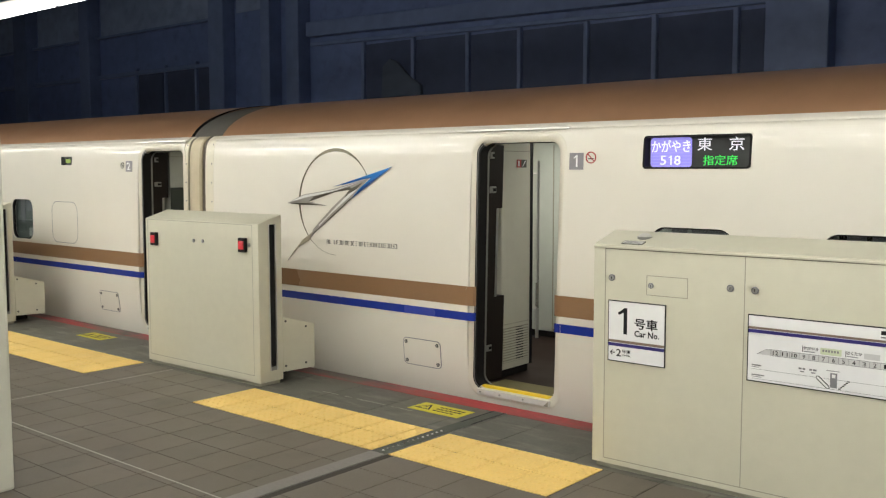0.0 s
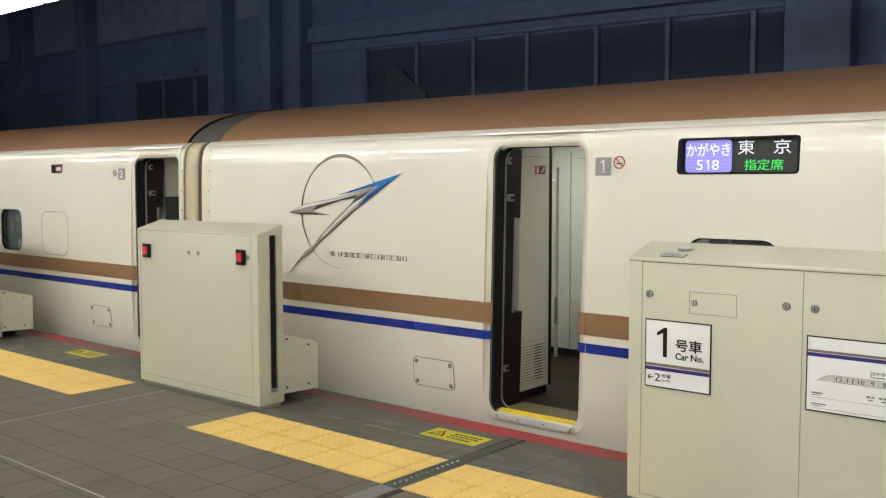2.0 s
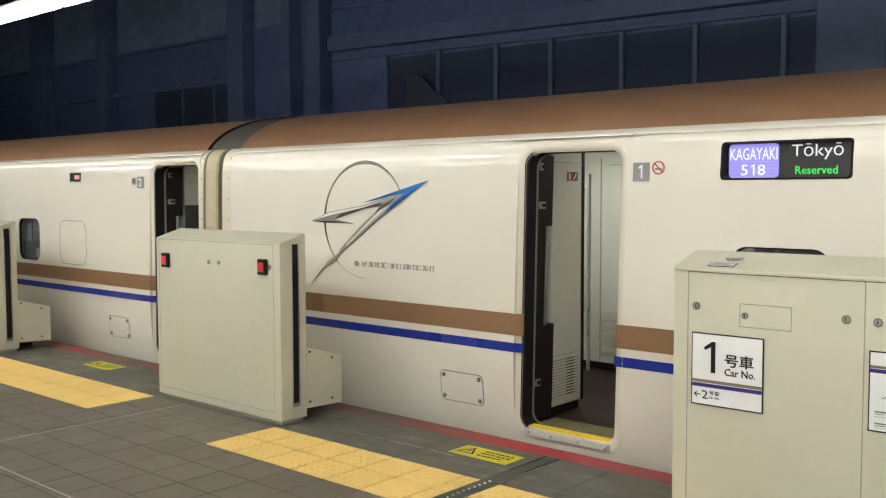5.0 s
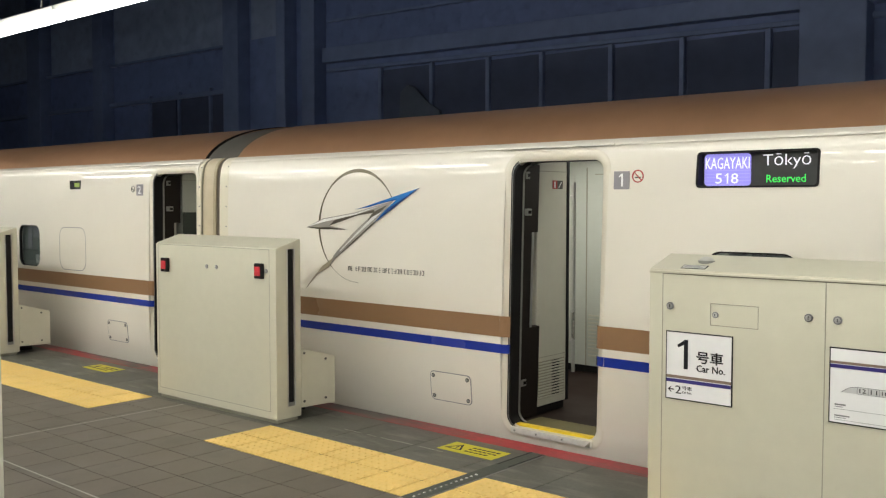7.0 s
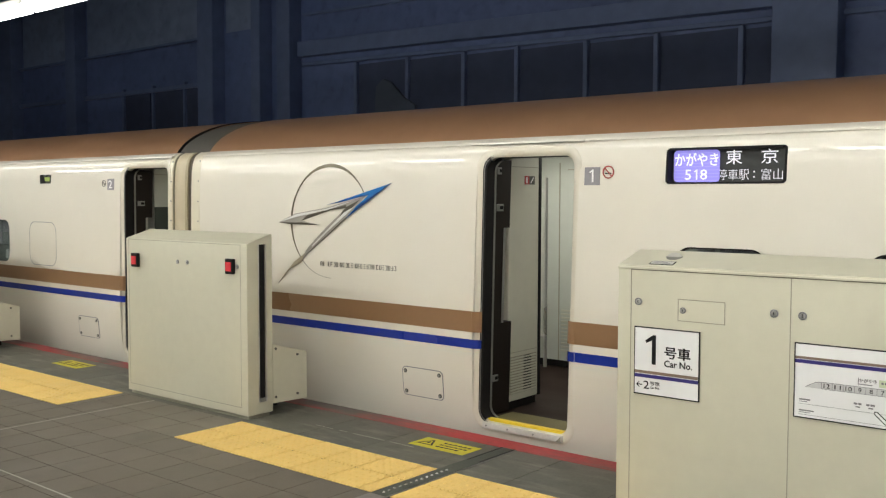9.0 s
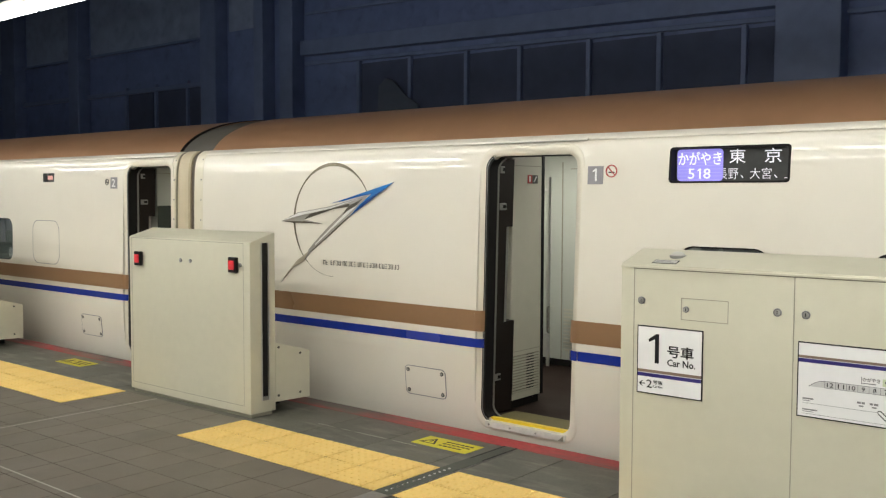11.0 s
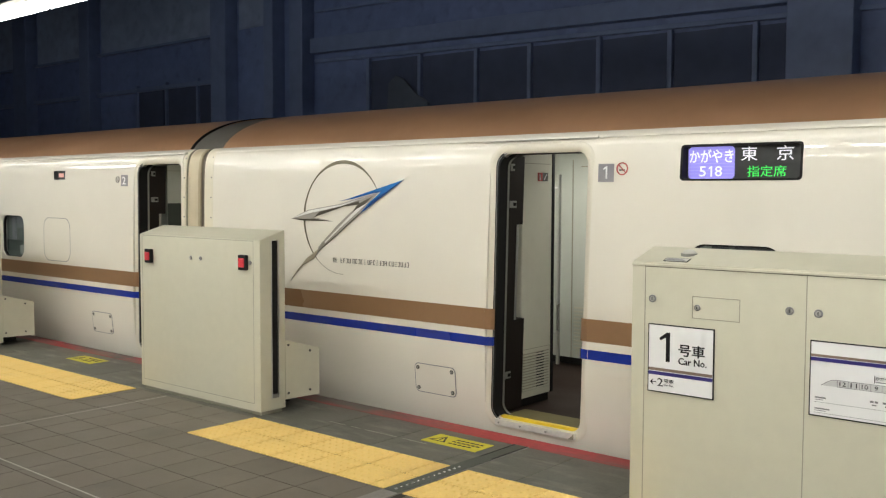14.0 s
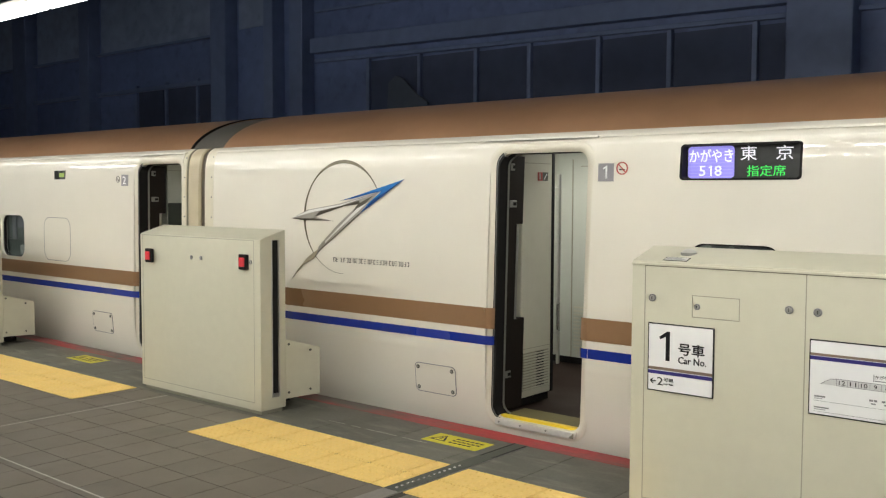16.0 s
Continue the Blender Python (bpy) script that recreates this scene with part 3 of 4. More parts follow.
    if dim:
        part("lower_panel", box(xl + 0.021, xl + 0.026, 0.402, 0.80, 0.11, 1.56), M_CABGREEN, car, "dark green lower panel")
        part("side_cabinet", box(xc - 0.6, xr, 1.3, 1.34, 0.05, 1.50, 0.006), M_CABGREEN, car, "dark green lower panel")
    part("vestibule_ceiling", box(xl - 1.2, xr, 0.42, 3.2, 2.11, 2.15), M_CABPALE, car, "pale vestibule ceiling")
    part("ceiling_lamp", box(xc - 1.35, xc + 0.2, 1.0, 1.8, 2.09, 2.11, 0.004), M_CABDIM if dim else M_CABLAMP, car, "glowing ceiling lamp panel")


def train_car(x_left, x_right, doors, windows, holes, label, back=None):
    """A car from x_left to x_right; its origin is on the flat side at platform level."""
    car = empty("train_car", pose(0, SIDE, 0), label, "train car", "cars of the train")
    line = SIDE_LINE
    cutters = []
    for xc in doors:
        pts = [(xc + x, (DOOR_Z0 + DOOR_Z1) / 2 + z) for x, z in round_rect(DOOR_W + 0.09, DOOR_Z1 - DOOR_Z0 + 0.085, 0.135)]
        cutters.append(leaned(prism_xz(pts, -0.3, 0.5)))
    for xc, zc, w, h, r in windows + holes:
        cutters.append(prism_xz([(xc + x, zc + z) for x, z in round_rect(w, h, r)], -0.3, 0.5))
    me = cut(prism_x(shell_profile(line, 0.06), x_left, x_right), "side_wall", M_BODY, cutters, 25)
    part("side_wall", me, None, car)
    roof_line = smooth_line(ROOF, 3)
    part("roof", prism_x(shell_profile(roof_line, 0.06), x_left, x_right), M_ROOF, car, "copper-brown painted roof", smooth=25)
    part("far_side", box(x_left, x_right, 3.32, 3.38, -1.0, 2.3), M_BODY, car)
    part("far_roof", box(x_left, x_right, 1.69, 3.38, 2.3, 2.485, 0.05), M_ROOF, car)
    part("underframe", box(x_left, x_right, 0.2, 3.2, -1.05, -0.05), M_BLACK, car)
    for x in (x_left, x_right - 0.05):
        part("end_wall", box(x, x + 0.05, 0.16, 3.3, -1.0, 2.08), M_CREAM, car)
    part("rain_gutter", prism_x([(0.045, 2.052), (0.075, 2.052), (0.085, 2.066), (0.052, 2.066)], x_left, x_right), M_BODY, car, "narrow ledge below the roof edge")
    stops = [x_left]
    for xc in sorted(doors):
        stops += [xc - 0.0084 - DOOR_W / 2 - 0.0575, xc - 0.0084 + DOOR_W / 2 + 0.0575]
    stops.append(x_right)
    for a, b in zip(stops[::2], stops[1::2]):
        part("copper_stripe", box(a, b, -0.0025, 0.01, 0.692, 0.845), M_BROWN, car, "copper-brown stripe")
        part("blue_stripe", box(a, b, -0.0025, 0.01, 0.572, 0.638), M_BLUE, car, "blue stripe")
    for xc in doors:
        door_way(car, xc)
        gut = prism_x([(0.03, 2.052), (0.075, 2.052), (0.085, 2.064), (0.034, 2.064)], xc - 0.47, xc + 0.47)
        part("door_gutter", gut, M_BODY, car)
        vestibule(car, xc, x_left < -20)
    for xc, zc, w, h, r in windows:
        o = [(xc + x, zc + z) for x, z in round_rect(w, h, r)]
        i = [(xc + x, zc + z) for x, z in round_rect(w - 0.018, h - 0.018, r * 0.95)]
        y = side_y(zc)
        win = part("window", ring_xz(o, i, y + 0.012, y + 0.05), M_BLACK, car, "black-rimmed rounded window", smooth=40)
        pane = part("pane", prism_xz(i, y + 0.028, y + 0.034), M_GLASS, win)
        pane.visible_shadow = False
        # with back given, a pale sheet close behind the pane imitates its reflection
        depth = 0.085 if back else 0.5
        part("cabin_back", box(xc - w * 0.6, xc + w * 0.6, y + depth, y + depth + 0.02, zc - 0.6, zc + 0.5), back or M_DARK, win)
        part("blind", box(xc - w * 0.29, xc - w * 0.10, y + 0.07, y + 0.08, zc - h * 0.1, zc + h * 0.49), M_NUM, win, "half-drawn grey blind")
        part("blind", box(xc - w * 0.04, xc + w * 0.45, y + 0.07, y + 0.08, zc + h * 0.2, zc + h * 0.49), M_NUM, win, "half-drawn grey blind")
        if back:
            part("headrest_cover", box(xc + w * 0.10, xc + w * 0.40, y + 0.058, y + 0.078, zc - h * 0.44, zc - h * 0.22, 0.018), M_CEIL, win, "pale headrest cover")
        part("seat_back", box(xc - w * 0.35, xc + w * 0.25, y + 0.2, y + 0.3, zc - 0.6, zc + 0.12, 0.04), M_NUM, win)
    return car


def decal(pts, lift=0.003, thick=0.004):
    """A thin outline laid on the car side, in the car's space."""
    bm = prism_xz(pts, -lift, -lift + thick)
    for v in bm.verts:
        v.co.y += side_y(v.co.z)
    return bm


def hatch(car, xc, zc, w, h):
    o = [(xc + x, zc + z) for x, z in round_rect(w, h, 0.04)]
    i = [(xc + x, zc + z) for x, z in round_rect(w - 0.012, h - 0.012, 0.036)]
    ring = ring_xz(o, i, -0.004, 0.01)
    for v in ring.verts:
        v.co.y += side_y(v.co.z)
    hob = part("hatch", decal(i, 0.0045, 0.012), M_BODY, car, "small bolted hatch in the car side")
    part("hatch_gap", ring, M_GREYINK, hob)
    for sx in (-1, 1):
        for sz in (-1, 1):
            x, z = xc + sx * (w / 2 - 0.035), zc + sz * (h / 2 - 0.035)
            bolt = part("bolt", rod((x, side_y(z) - 0.009, z), (x, side_y(z), z), 0.016, 12), M_DARKINK, hob)
            part("bolt_head", rod((x, side_y(z) - 0.013, z), (x, side_y(z) - 0.008, z), 0.009, 10), M_ZINC, bolt)


def hood(x0, x1):
    """The fairing between the two cars: cream sides and a grey rubber top."""
    ob = empty("gangway_hood", pose(0, SIDE, 0), "cream and grey fairing closing the gap between two cars", "fairing")
    line = SIDE_LINE
    for xa, xb, inset in ((x0 + 0.002, x0 + 0.062, 0.006), (x1 - 0.148, x1 - 0.062, 0.010), (x1 - 0.058, x1 - 0.004, 0.002)):
        part("side_panel", prism_x(shell_profile([(y + inset, z) for y, z in line], 0.05), xa, xb), M_CREAM, ob, smooth=25)
    bm = bmesh.new()
    cols = []
    for k in range(15):
        u = k / 14
        x = x0 + 0.066 + u * (x1 - 0.219 - x0 - 0.066)
        inset = 0.034 - 0.024 * math.sin(math.pi * u ** 0.8) + 0.012 * u ** 3
        cols.append([bm.verts.new((x, y + inset, z)) for y, z in line])
    for ca, cb in zip(cols, cols[1:]):
        for k in range(len(ca) - 1):
            bm.faces.new((ca[k], cb[k], cb[k + 1], ca[k + 1]))
    bmesh.ops.recalc_face_normals(bm, faces=bm.faces)
    part("bellows", bm, M_FOLD, ob, "curved beige rubber bellows", smooth=60)
    # tan strip: the bellows' shade towards the gap, put into colour
    part("shade_strip", prism_x(shell_profile([(y + 0.018, z) for y, z in line], 0.03), x1 - 0.262, x1 - 0.2225), M_BELLOWSHADE, ob, "tan strip painting the shade on the bellows", smooth=25)
    part("fold_line", prism_x(shell_profile([(y + 0.016, z) for y, z in line], 0.02), x0 + 0.062, x0 + 0.0665), M_SEAM, ob, smooth=25)
    # dark brown strip painted as the shadow at the bellows' end
    part("gap_edge", prism_x(shell_profile([(y + 0.030, z) for y, z in line], 0.10), x1 - 0.222, x1 - 0.149), M_GAPSHADE, ob, "dark brown strip painting the shade in the gap", smooth=25)
    part("gap_strip", prism_x(shell_profile([(y + 0.17, z) for y, z in line if z < 2.06], 0.03), x0 + 0.002, x1 - 0.002), M_BLACK, ob, smooth=25)
    rl = smooth_line(ROOF, 3)
    part("top_cover", prism_x(shell_profile([(y + 0.012, z - 0.011) for y, z in rl], 0.05), x0 + 0.002, x1 - 0.002), M_HOOD, ob, "dark grey rubber cover", smooth=25)
    part("edge_strip", prism_x(shell_profile([(y - 0.006, z + 0.004) for y, z in rl], 0.05), x0 - 0.006, x0 + 0.006), M_BLACK, ob, smooth=25)
    for k in range(10):
        z = 0.3 + k * 0.19
        for x in (x0 + 0.048, x1 - 0.030):
            part("rivet", rod((x, side_y(z) - 0.002, z), (x, side_y(z) + 0.012, z), 0.007, 8), M_ZINC, ob)
    return ob


# ---- platform gates ----
def gate_box(name, x0, x1, label, slit_right=True, slit_left=True):
    """A low gate housing: upright front, top rising to the back, dark slits in its ends."""
    H0, H1, D = 1.325, 1.395, 0.24
    g = empty(name, pose(x0, 0, 0), label, "platform gate", "platform gate housings")
    w = x1 - x0
    prof = [(0, 0.03), (0, H0 - 0.012), (0.004, H0), (0.02, H0 + 0.006), (D - 0.01, H1), (D, H1 - 0.008), (D, 0.03)]
    cutters = []
    if slit_right:
        cutters.append(box(w - 0.12, w + 0.1, 0.112, 0.172, 0.14, 1.318))
    if slit_left:
        cutters.append(box(-0.1, 0.12, 0.118, 0.175, 0.14, 1.318))
    solid = prism_x(prof, 0, w)
    rim = [e for e in solid.edges if abs(e.verts[0].co.x - e.verts[1].co.x) < 1e-6]
    bmesh.ops.bevel(solid, geom=rim, offset=0.0035, segments=2, profile=0.5, affect="EDGES")
    body = part("body", cut(solid, "body", M_GATE, cutters, 30), None, g)
    part("base", box(0.02, w - 0.02, 0.02, D - 0.02, 0.0, 0.03), M_SEAM, body, "dark recessed base")
    for on, x in ((slit_right, w - 0.036), (slit_left, 0.006)):
        if on:
            part("slit_lining", box(x, x + 0.03, 0.113, 0.171, 0.141, 1.317), M_BLACK, body)
            xe = w + 0.001 if x > w / 2 else -0.001
            part("slit_trim", box(min(xe, xe - 0.003), max(xe, xe + 0.003), 0.104, 0.112, 0.12, 1.318), M_STEEL, body)
            part("slit_trim", box(min(xe, xe - 0.003), max(xe, xe + 0.003), 0.172, 0.182, 0.12, 1.318), M_STEEL, body)
            part("slit_foot", box(min(xe, xe - 0.003), max(xe, xe + 0.003), 0.112, 0.172, 0.12, 0.150), M_ZINC, body)
    return g, body, w


def button(g, x, z):
    b = part("button_box", box(x - 0.046, x + 0.046, -0.030, 0.0, z - 0.058, z + 0.058, 0.006), M_BLACK, g, "black emergency button box")
    part("button", box(x - 0.034, x + 0.032, -0.037, -0.029, z - 0.036, z + 0.034, 0.004), M_RED, b, "square red push button")
    part("button_cap", box(x - 0.024, x + 0.022, -0.039, -0.036, z - 0.004, z + 0.026, 0.003), M_RED, b)


def keyhole(g, x, z, r=0.018):
    k = part("lock", rod((x, -0.006, z), (x, 0.0, z), r, 18), M_GREYINK, g, "round grey key lock", smooth=40)
    part("lock_core", rod((x, -0.0095, z), (x, -0.005, z), r * 0.68, 16), M_STEEL, k, smooth=40)
    part("key_slot", box(x - 0.002, x + 0.002, -0.0105, -0.009, z - r * 0.42, z + r * 0.42), M_INK, k)


def stub(g, w):
    """A low wedge-shaped cover behind the end of a gate."""
    s = part("end_cover", prism_x([(0.242, 0.09), (0.59, 0.08), (0.59, 0.445), (0.58, 0.455), (0.242, 0.55)], w - 0.6, w - 0.002), M_GATE, g, "low bolted wedge-shaped cover")
    for y, z in ((0.27, 0.51), (0.49, 0.44), (0.27, 0.135), (0.49, 0.13)):
        part("bolt", rod((w - 0.003, y, z), (w + 0.004, y, z), 0.010, 10), M_DARKINK, s)
    # black block added as the deep shadow beneath the cover
    part("shade_block", box(w - 0.5, w - 0.26, 0.26, 0.5, 0.0, 0.085), M_BLACK, s)


def front_panel(g, x0, x1, z0, z1):
    """Thin seam lines of a door panel on a gate's front."""
    for a, b, c, d in ((x0, x0 + 0.004, z0, z1), (x1 - 0.004, x1, z0, z1), (x0, x1, z0, z0 + 0.004), (x0, x1, z1 - 0.004, z1)):
        part("panel_seam", box(a, b, -0.0008, 0.004, c, d), M_SEAM, g)


# ---- build the large things ----
floor_ob = station()
far_wall_details()
lamps()
car_a = train_car(-4.985, 14.0, [-1.282], [(0.15, 1.10, 0.58, 0.55, 0.10), (1.28, 1.10, 0.58, 0.55, 0.10), (2.41, 1.10, 0.58, 0.55, 0.10), (3.54, 1.10, 0.58, 0.55, 0.10)], [(0.165, 1.873, 0.75, 0.22, 0.025)], "ivory bullet train car with copper roof, blue stripe and open door")
car_b = train_car(-30.0, -5.50, [-5.935], [(-9.035, 1.137, 0.56, 0.50, 0.11), (-10.6, 1.137, 0.56, 0.50, 0.11), (-12.1, 1.137, 0.56, 0.50, 0.11)], [], "ivory bullet train car with small rounded windows and open door", M_PANESHEEN)
hood(-5.50, -4.985)
hatch(car_a, -2.21, 0.253, 0.41, 0.23)
hatch(car_b, -7.02, 0.253, 0.41, 0.23)
gate_mid, mid_body, mid_w = gate_box("platform_gate", -4.71, -3.105, "low grey-green platform gate housing with red buttons")
stub(gate_mid, mid_w)
button(gate_mid, 0.158, 1.145)
button(gate_mid, 1.425, 1.152)
gate_near, near_body, near_w = gate_box("platform_gate", 0.0, 4.4, "long grey-green platform gate housing with signs")
gate_far, far_body, far_w = gate_box("platform_gate", -9.96, -7.81, "low grey-green platform gate housing beside the far car")
stub(gate_far, far_w)
pil = part("pillar", box(-3.0, -2.20, -3.235, -2.435, 0.0, 4.6, 0.02), M_PILLAR)
tagged(pil, "square cream-clad platform pillar", "pillar", kind="structure")


# ---- lettering and fittings of the train ----
def emblem(car):
    """The swift-shaped emblem: an open bronze ring, chrome blades and a blue wing."""
    cx, cz, r = -3.22, 1.47, 0.464
    bm = bmesh.new()
    prev = None
    for i in range(61):
        a = radians(28 + (272 - 28) * i / 60)
        f = i / 60
        w = 1.5 * (0.004 + 0.016 * math.exp(-((f - 0.26) / 0.16) ** 2) + 0.011 * math.exp(-((f - 0.62) / 0.14) ** 2) - 0.002 * (f > 0.82))
        row = []
        for d in (-w / 2, w / 2):
            x, z = cx + (r + d) * math.cos(a), cz + (r + d) * math.sin(a)
            row.append(bm.verts.new((x, side_y(z) - 0.0025, z)))
        if prev:
            bm.faces.new((prev[0], prev[1], row[1], row[0]))
        prev = row
    ring = part("emblem", bm, M_GOLD, car, "open bronze ring emblem with chrome and blue wings")
    wing = [(-3.847, 1.454), (-3.639, 1.532), (-3.243, 1.587), (-2.80, 1.685), (-3.02, 1.60), (-3.43, 1.525), (-3.50, 1.50), (-3.556, 1.472), (-3.324, 1.441), (-3.69, 1.441)]
    part("chrome_wing", decal(wing, 0.006), M_CHROME, ring, "chrome upper wing")
    # the chrome's shade and highlights are drawn as darker and paler decals
    part("chrome_shadow", decal([(-3.556, 1.472), (-3.485, 1.521), (-3.023, 1.611), (-3.005, 1.587), (-3.2, 1.565), (-3.427, 1.506)], 0.0075), M_CHROMED, ring, "painted shade along the underside of the wing")
    part("chrome_blade", decal([(-2.80, 1.685), (-3.012, 1.504), (-3.30, 1.31), (-3.488, 1.19), (-3.55, 1.13), (-3.50, 1.222), (-3.43, 1.283), (-3.26, 1.418), (-3.07, 1.55), (-3.02, 1.60)], 0.007), M_CHROME, ring, "long chrome blade")
    part("wing_shine", decal([(-3.82, 1.462), (-3.63, 1.526), (-3.24, 1.580), (-2.90, 1.655), (-3.24, 1.567), (-3.60, 1.508)], 0.0078), M_SHINE, ring, "painted highlight along the wing")
    part("blade_shine", decal([(-2.92, 1.60), (-3.03, 1.525), (-3.24, 1.385), (-3.42, 1.255), (-3.42, 1.268), (-3.24, 1.402), (-3.04, 1.55)], 0.0088), M_SHINE, ring, "painted highlight along the blade")
    part("blade_edge", decal([(-3.012, 1.504), (-3.30, 1.31), (-3.488, 1.19), (-3.55, 1.13), (-3.48, 1.20), (-3.30, 1.318), (-3.02, 1.509)], 0.0085), M_CHROMED, ring)
    part("wing_edge", decal([(-3.847, 1.454), (-3.69, 1.441), (-3.324, 1.441), (-3.556, 1.460), (-3.70, 1.455)], 0.0082), M_CHROMED, ring)
    part("blade_core", decal([(-2.86, 1.655), (-3.02, 1.535), (-3.10, 1.50), (-3.06, 1.56), (-3.0, 1.60)], 0.0084), M_CHROMED, ring, "dark middle of the blade")
    part("blue_shade", decal([(-2.524, 1.783), (-2.81, 1.617), (-3.012, 1.504), (-2.86, 1.618)], 0.0128), M_EMSHADE, ring, "navy lower edge of the wing tip")
    part("chrome_tail", decal([(-3.50, 1.205), (-3.53, 1.165), (-3.559, 1.118), (-3.692, 1.063), (-3.853, 0.923), (-3.765, 1.018), (-3.643, 1.124)], 0.0075), M_TAIL, ring, "pale bronze tail")
    part("tail_edge", decal([(-3.559, 1.118), (-3.692, 1.063), (-3.853, 0.923), (-3.70, 1.056)], 0.009), M_CHROMED, ring)
    part("blue_wing", decal([(-3.243, 1.61), (-3.143, 1.631), (-2.524, 1.783), (-2.62, 1.735), (-2.727, 1.695), (-2.88, 1.672), (-3.088, 1.631)], 0.010), M_EMNAVY, ring, "dark blue upper wing")
    part("blue_tip", decal([(-2.95, 1.678), (-2.524, 1.783), (-2.81, 1.617), (-3.012, 1.504), (-2.90, 1.60), (-2.75, 1.70)], 0.0115), M_EMBLUE, ring, "bright blue wing tip")
    # the company line below it, as plain broken bars letter by letter
    rng = random.Random(4)
    x = -3.326
    for k, n in enumerate((2, 4, 5, 7, 7)):
        bm = bmesh.new()
        for i in range(n):
            strokes = rng.sample([(0, 0.005, 0, 0.038), (0.018, 0.023, 0, 0.038), (0.005, 0.018, 0.033, 0.038), (0.005, 0.018, 0.017, 0.021), (0.005, 0.018, 0, 0.005)], 3)
            for a0, a1, z0, z1 in strokes:
                box(x + a0, x + a1, -0.003, 0.001, 1.101 + z0, 1.101 + z1, bm=bm)
            x += 0.0315
        x += 0.028 if k == 0 else 0.016
        part("letter_bar", bm, M_DARKINK, ring)


def car_number(car, x0, x1, z0, z1, text, smoke_x, smoke_z, r, label, ink=M_SIGNRED):
    y = side_y((z0 + z1) / 2)
    plate = part("number_plate", decal([(x0, z0), (x1, z0), (x1, z1), (x0, z1)]), M_NUM, car, label)
    w, h = x1 - x0, z1 - z0
    fx = 0.30 if text == "1" else 0.24
    if text == "1":
        numeral_one(x0 + w * 0.33, x0 + w * 0.60, z0 + h * 0.16, z1 - h * 0.13, y - 0.0065, M_WHITE, plate)
    else:
        fit_words("numeral", text, x0 + w * fx, x1 - w * fx, z0 + h * 0.16, z1 - h * 0.14, y - 0.0065, M_WHITE, plate, bold=0.001)
    o = [(smoke_x + r * math.cos(i * math.tau / 24), smoke_z + r * math.sin(i * math.tau / 24)) for i in range(24)]
    i_ = [(smoke_x + r * 0.82 * math.cos(i * math.tau / 24), smoke_z + r * 0.82 * math.sin(i * math.tau / 24)) for i in range(24)]
    ring = part("no_smoking_mark", ring_xz(o, i_, y - 0.004, y + 0.002), ink, car, "small no-smoking mark")
    part("slash", prism_xz([(smoke_x - r * 0.6, smoke_z + r * 0.5), (smoke_x - r * 0.5, smoke_z + r * 0.62), (smoke_x + r * 0.6, smoke_z - r * 0.5), (smoke_x + r * 0.5, smoke_z - r * 0.62)], y - 0.004, y), ink, ring)
    part("cigarette", box(smoke_x - r * 0.5, smoke_x + r * 0.5, y - 0.0035, y, smoke_z - r * 0.28, smoke_z - r * 0.1), M_INK, ring)


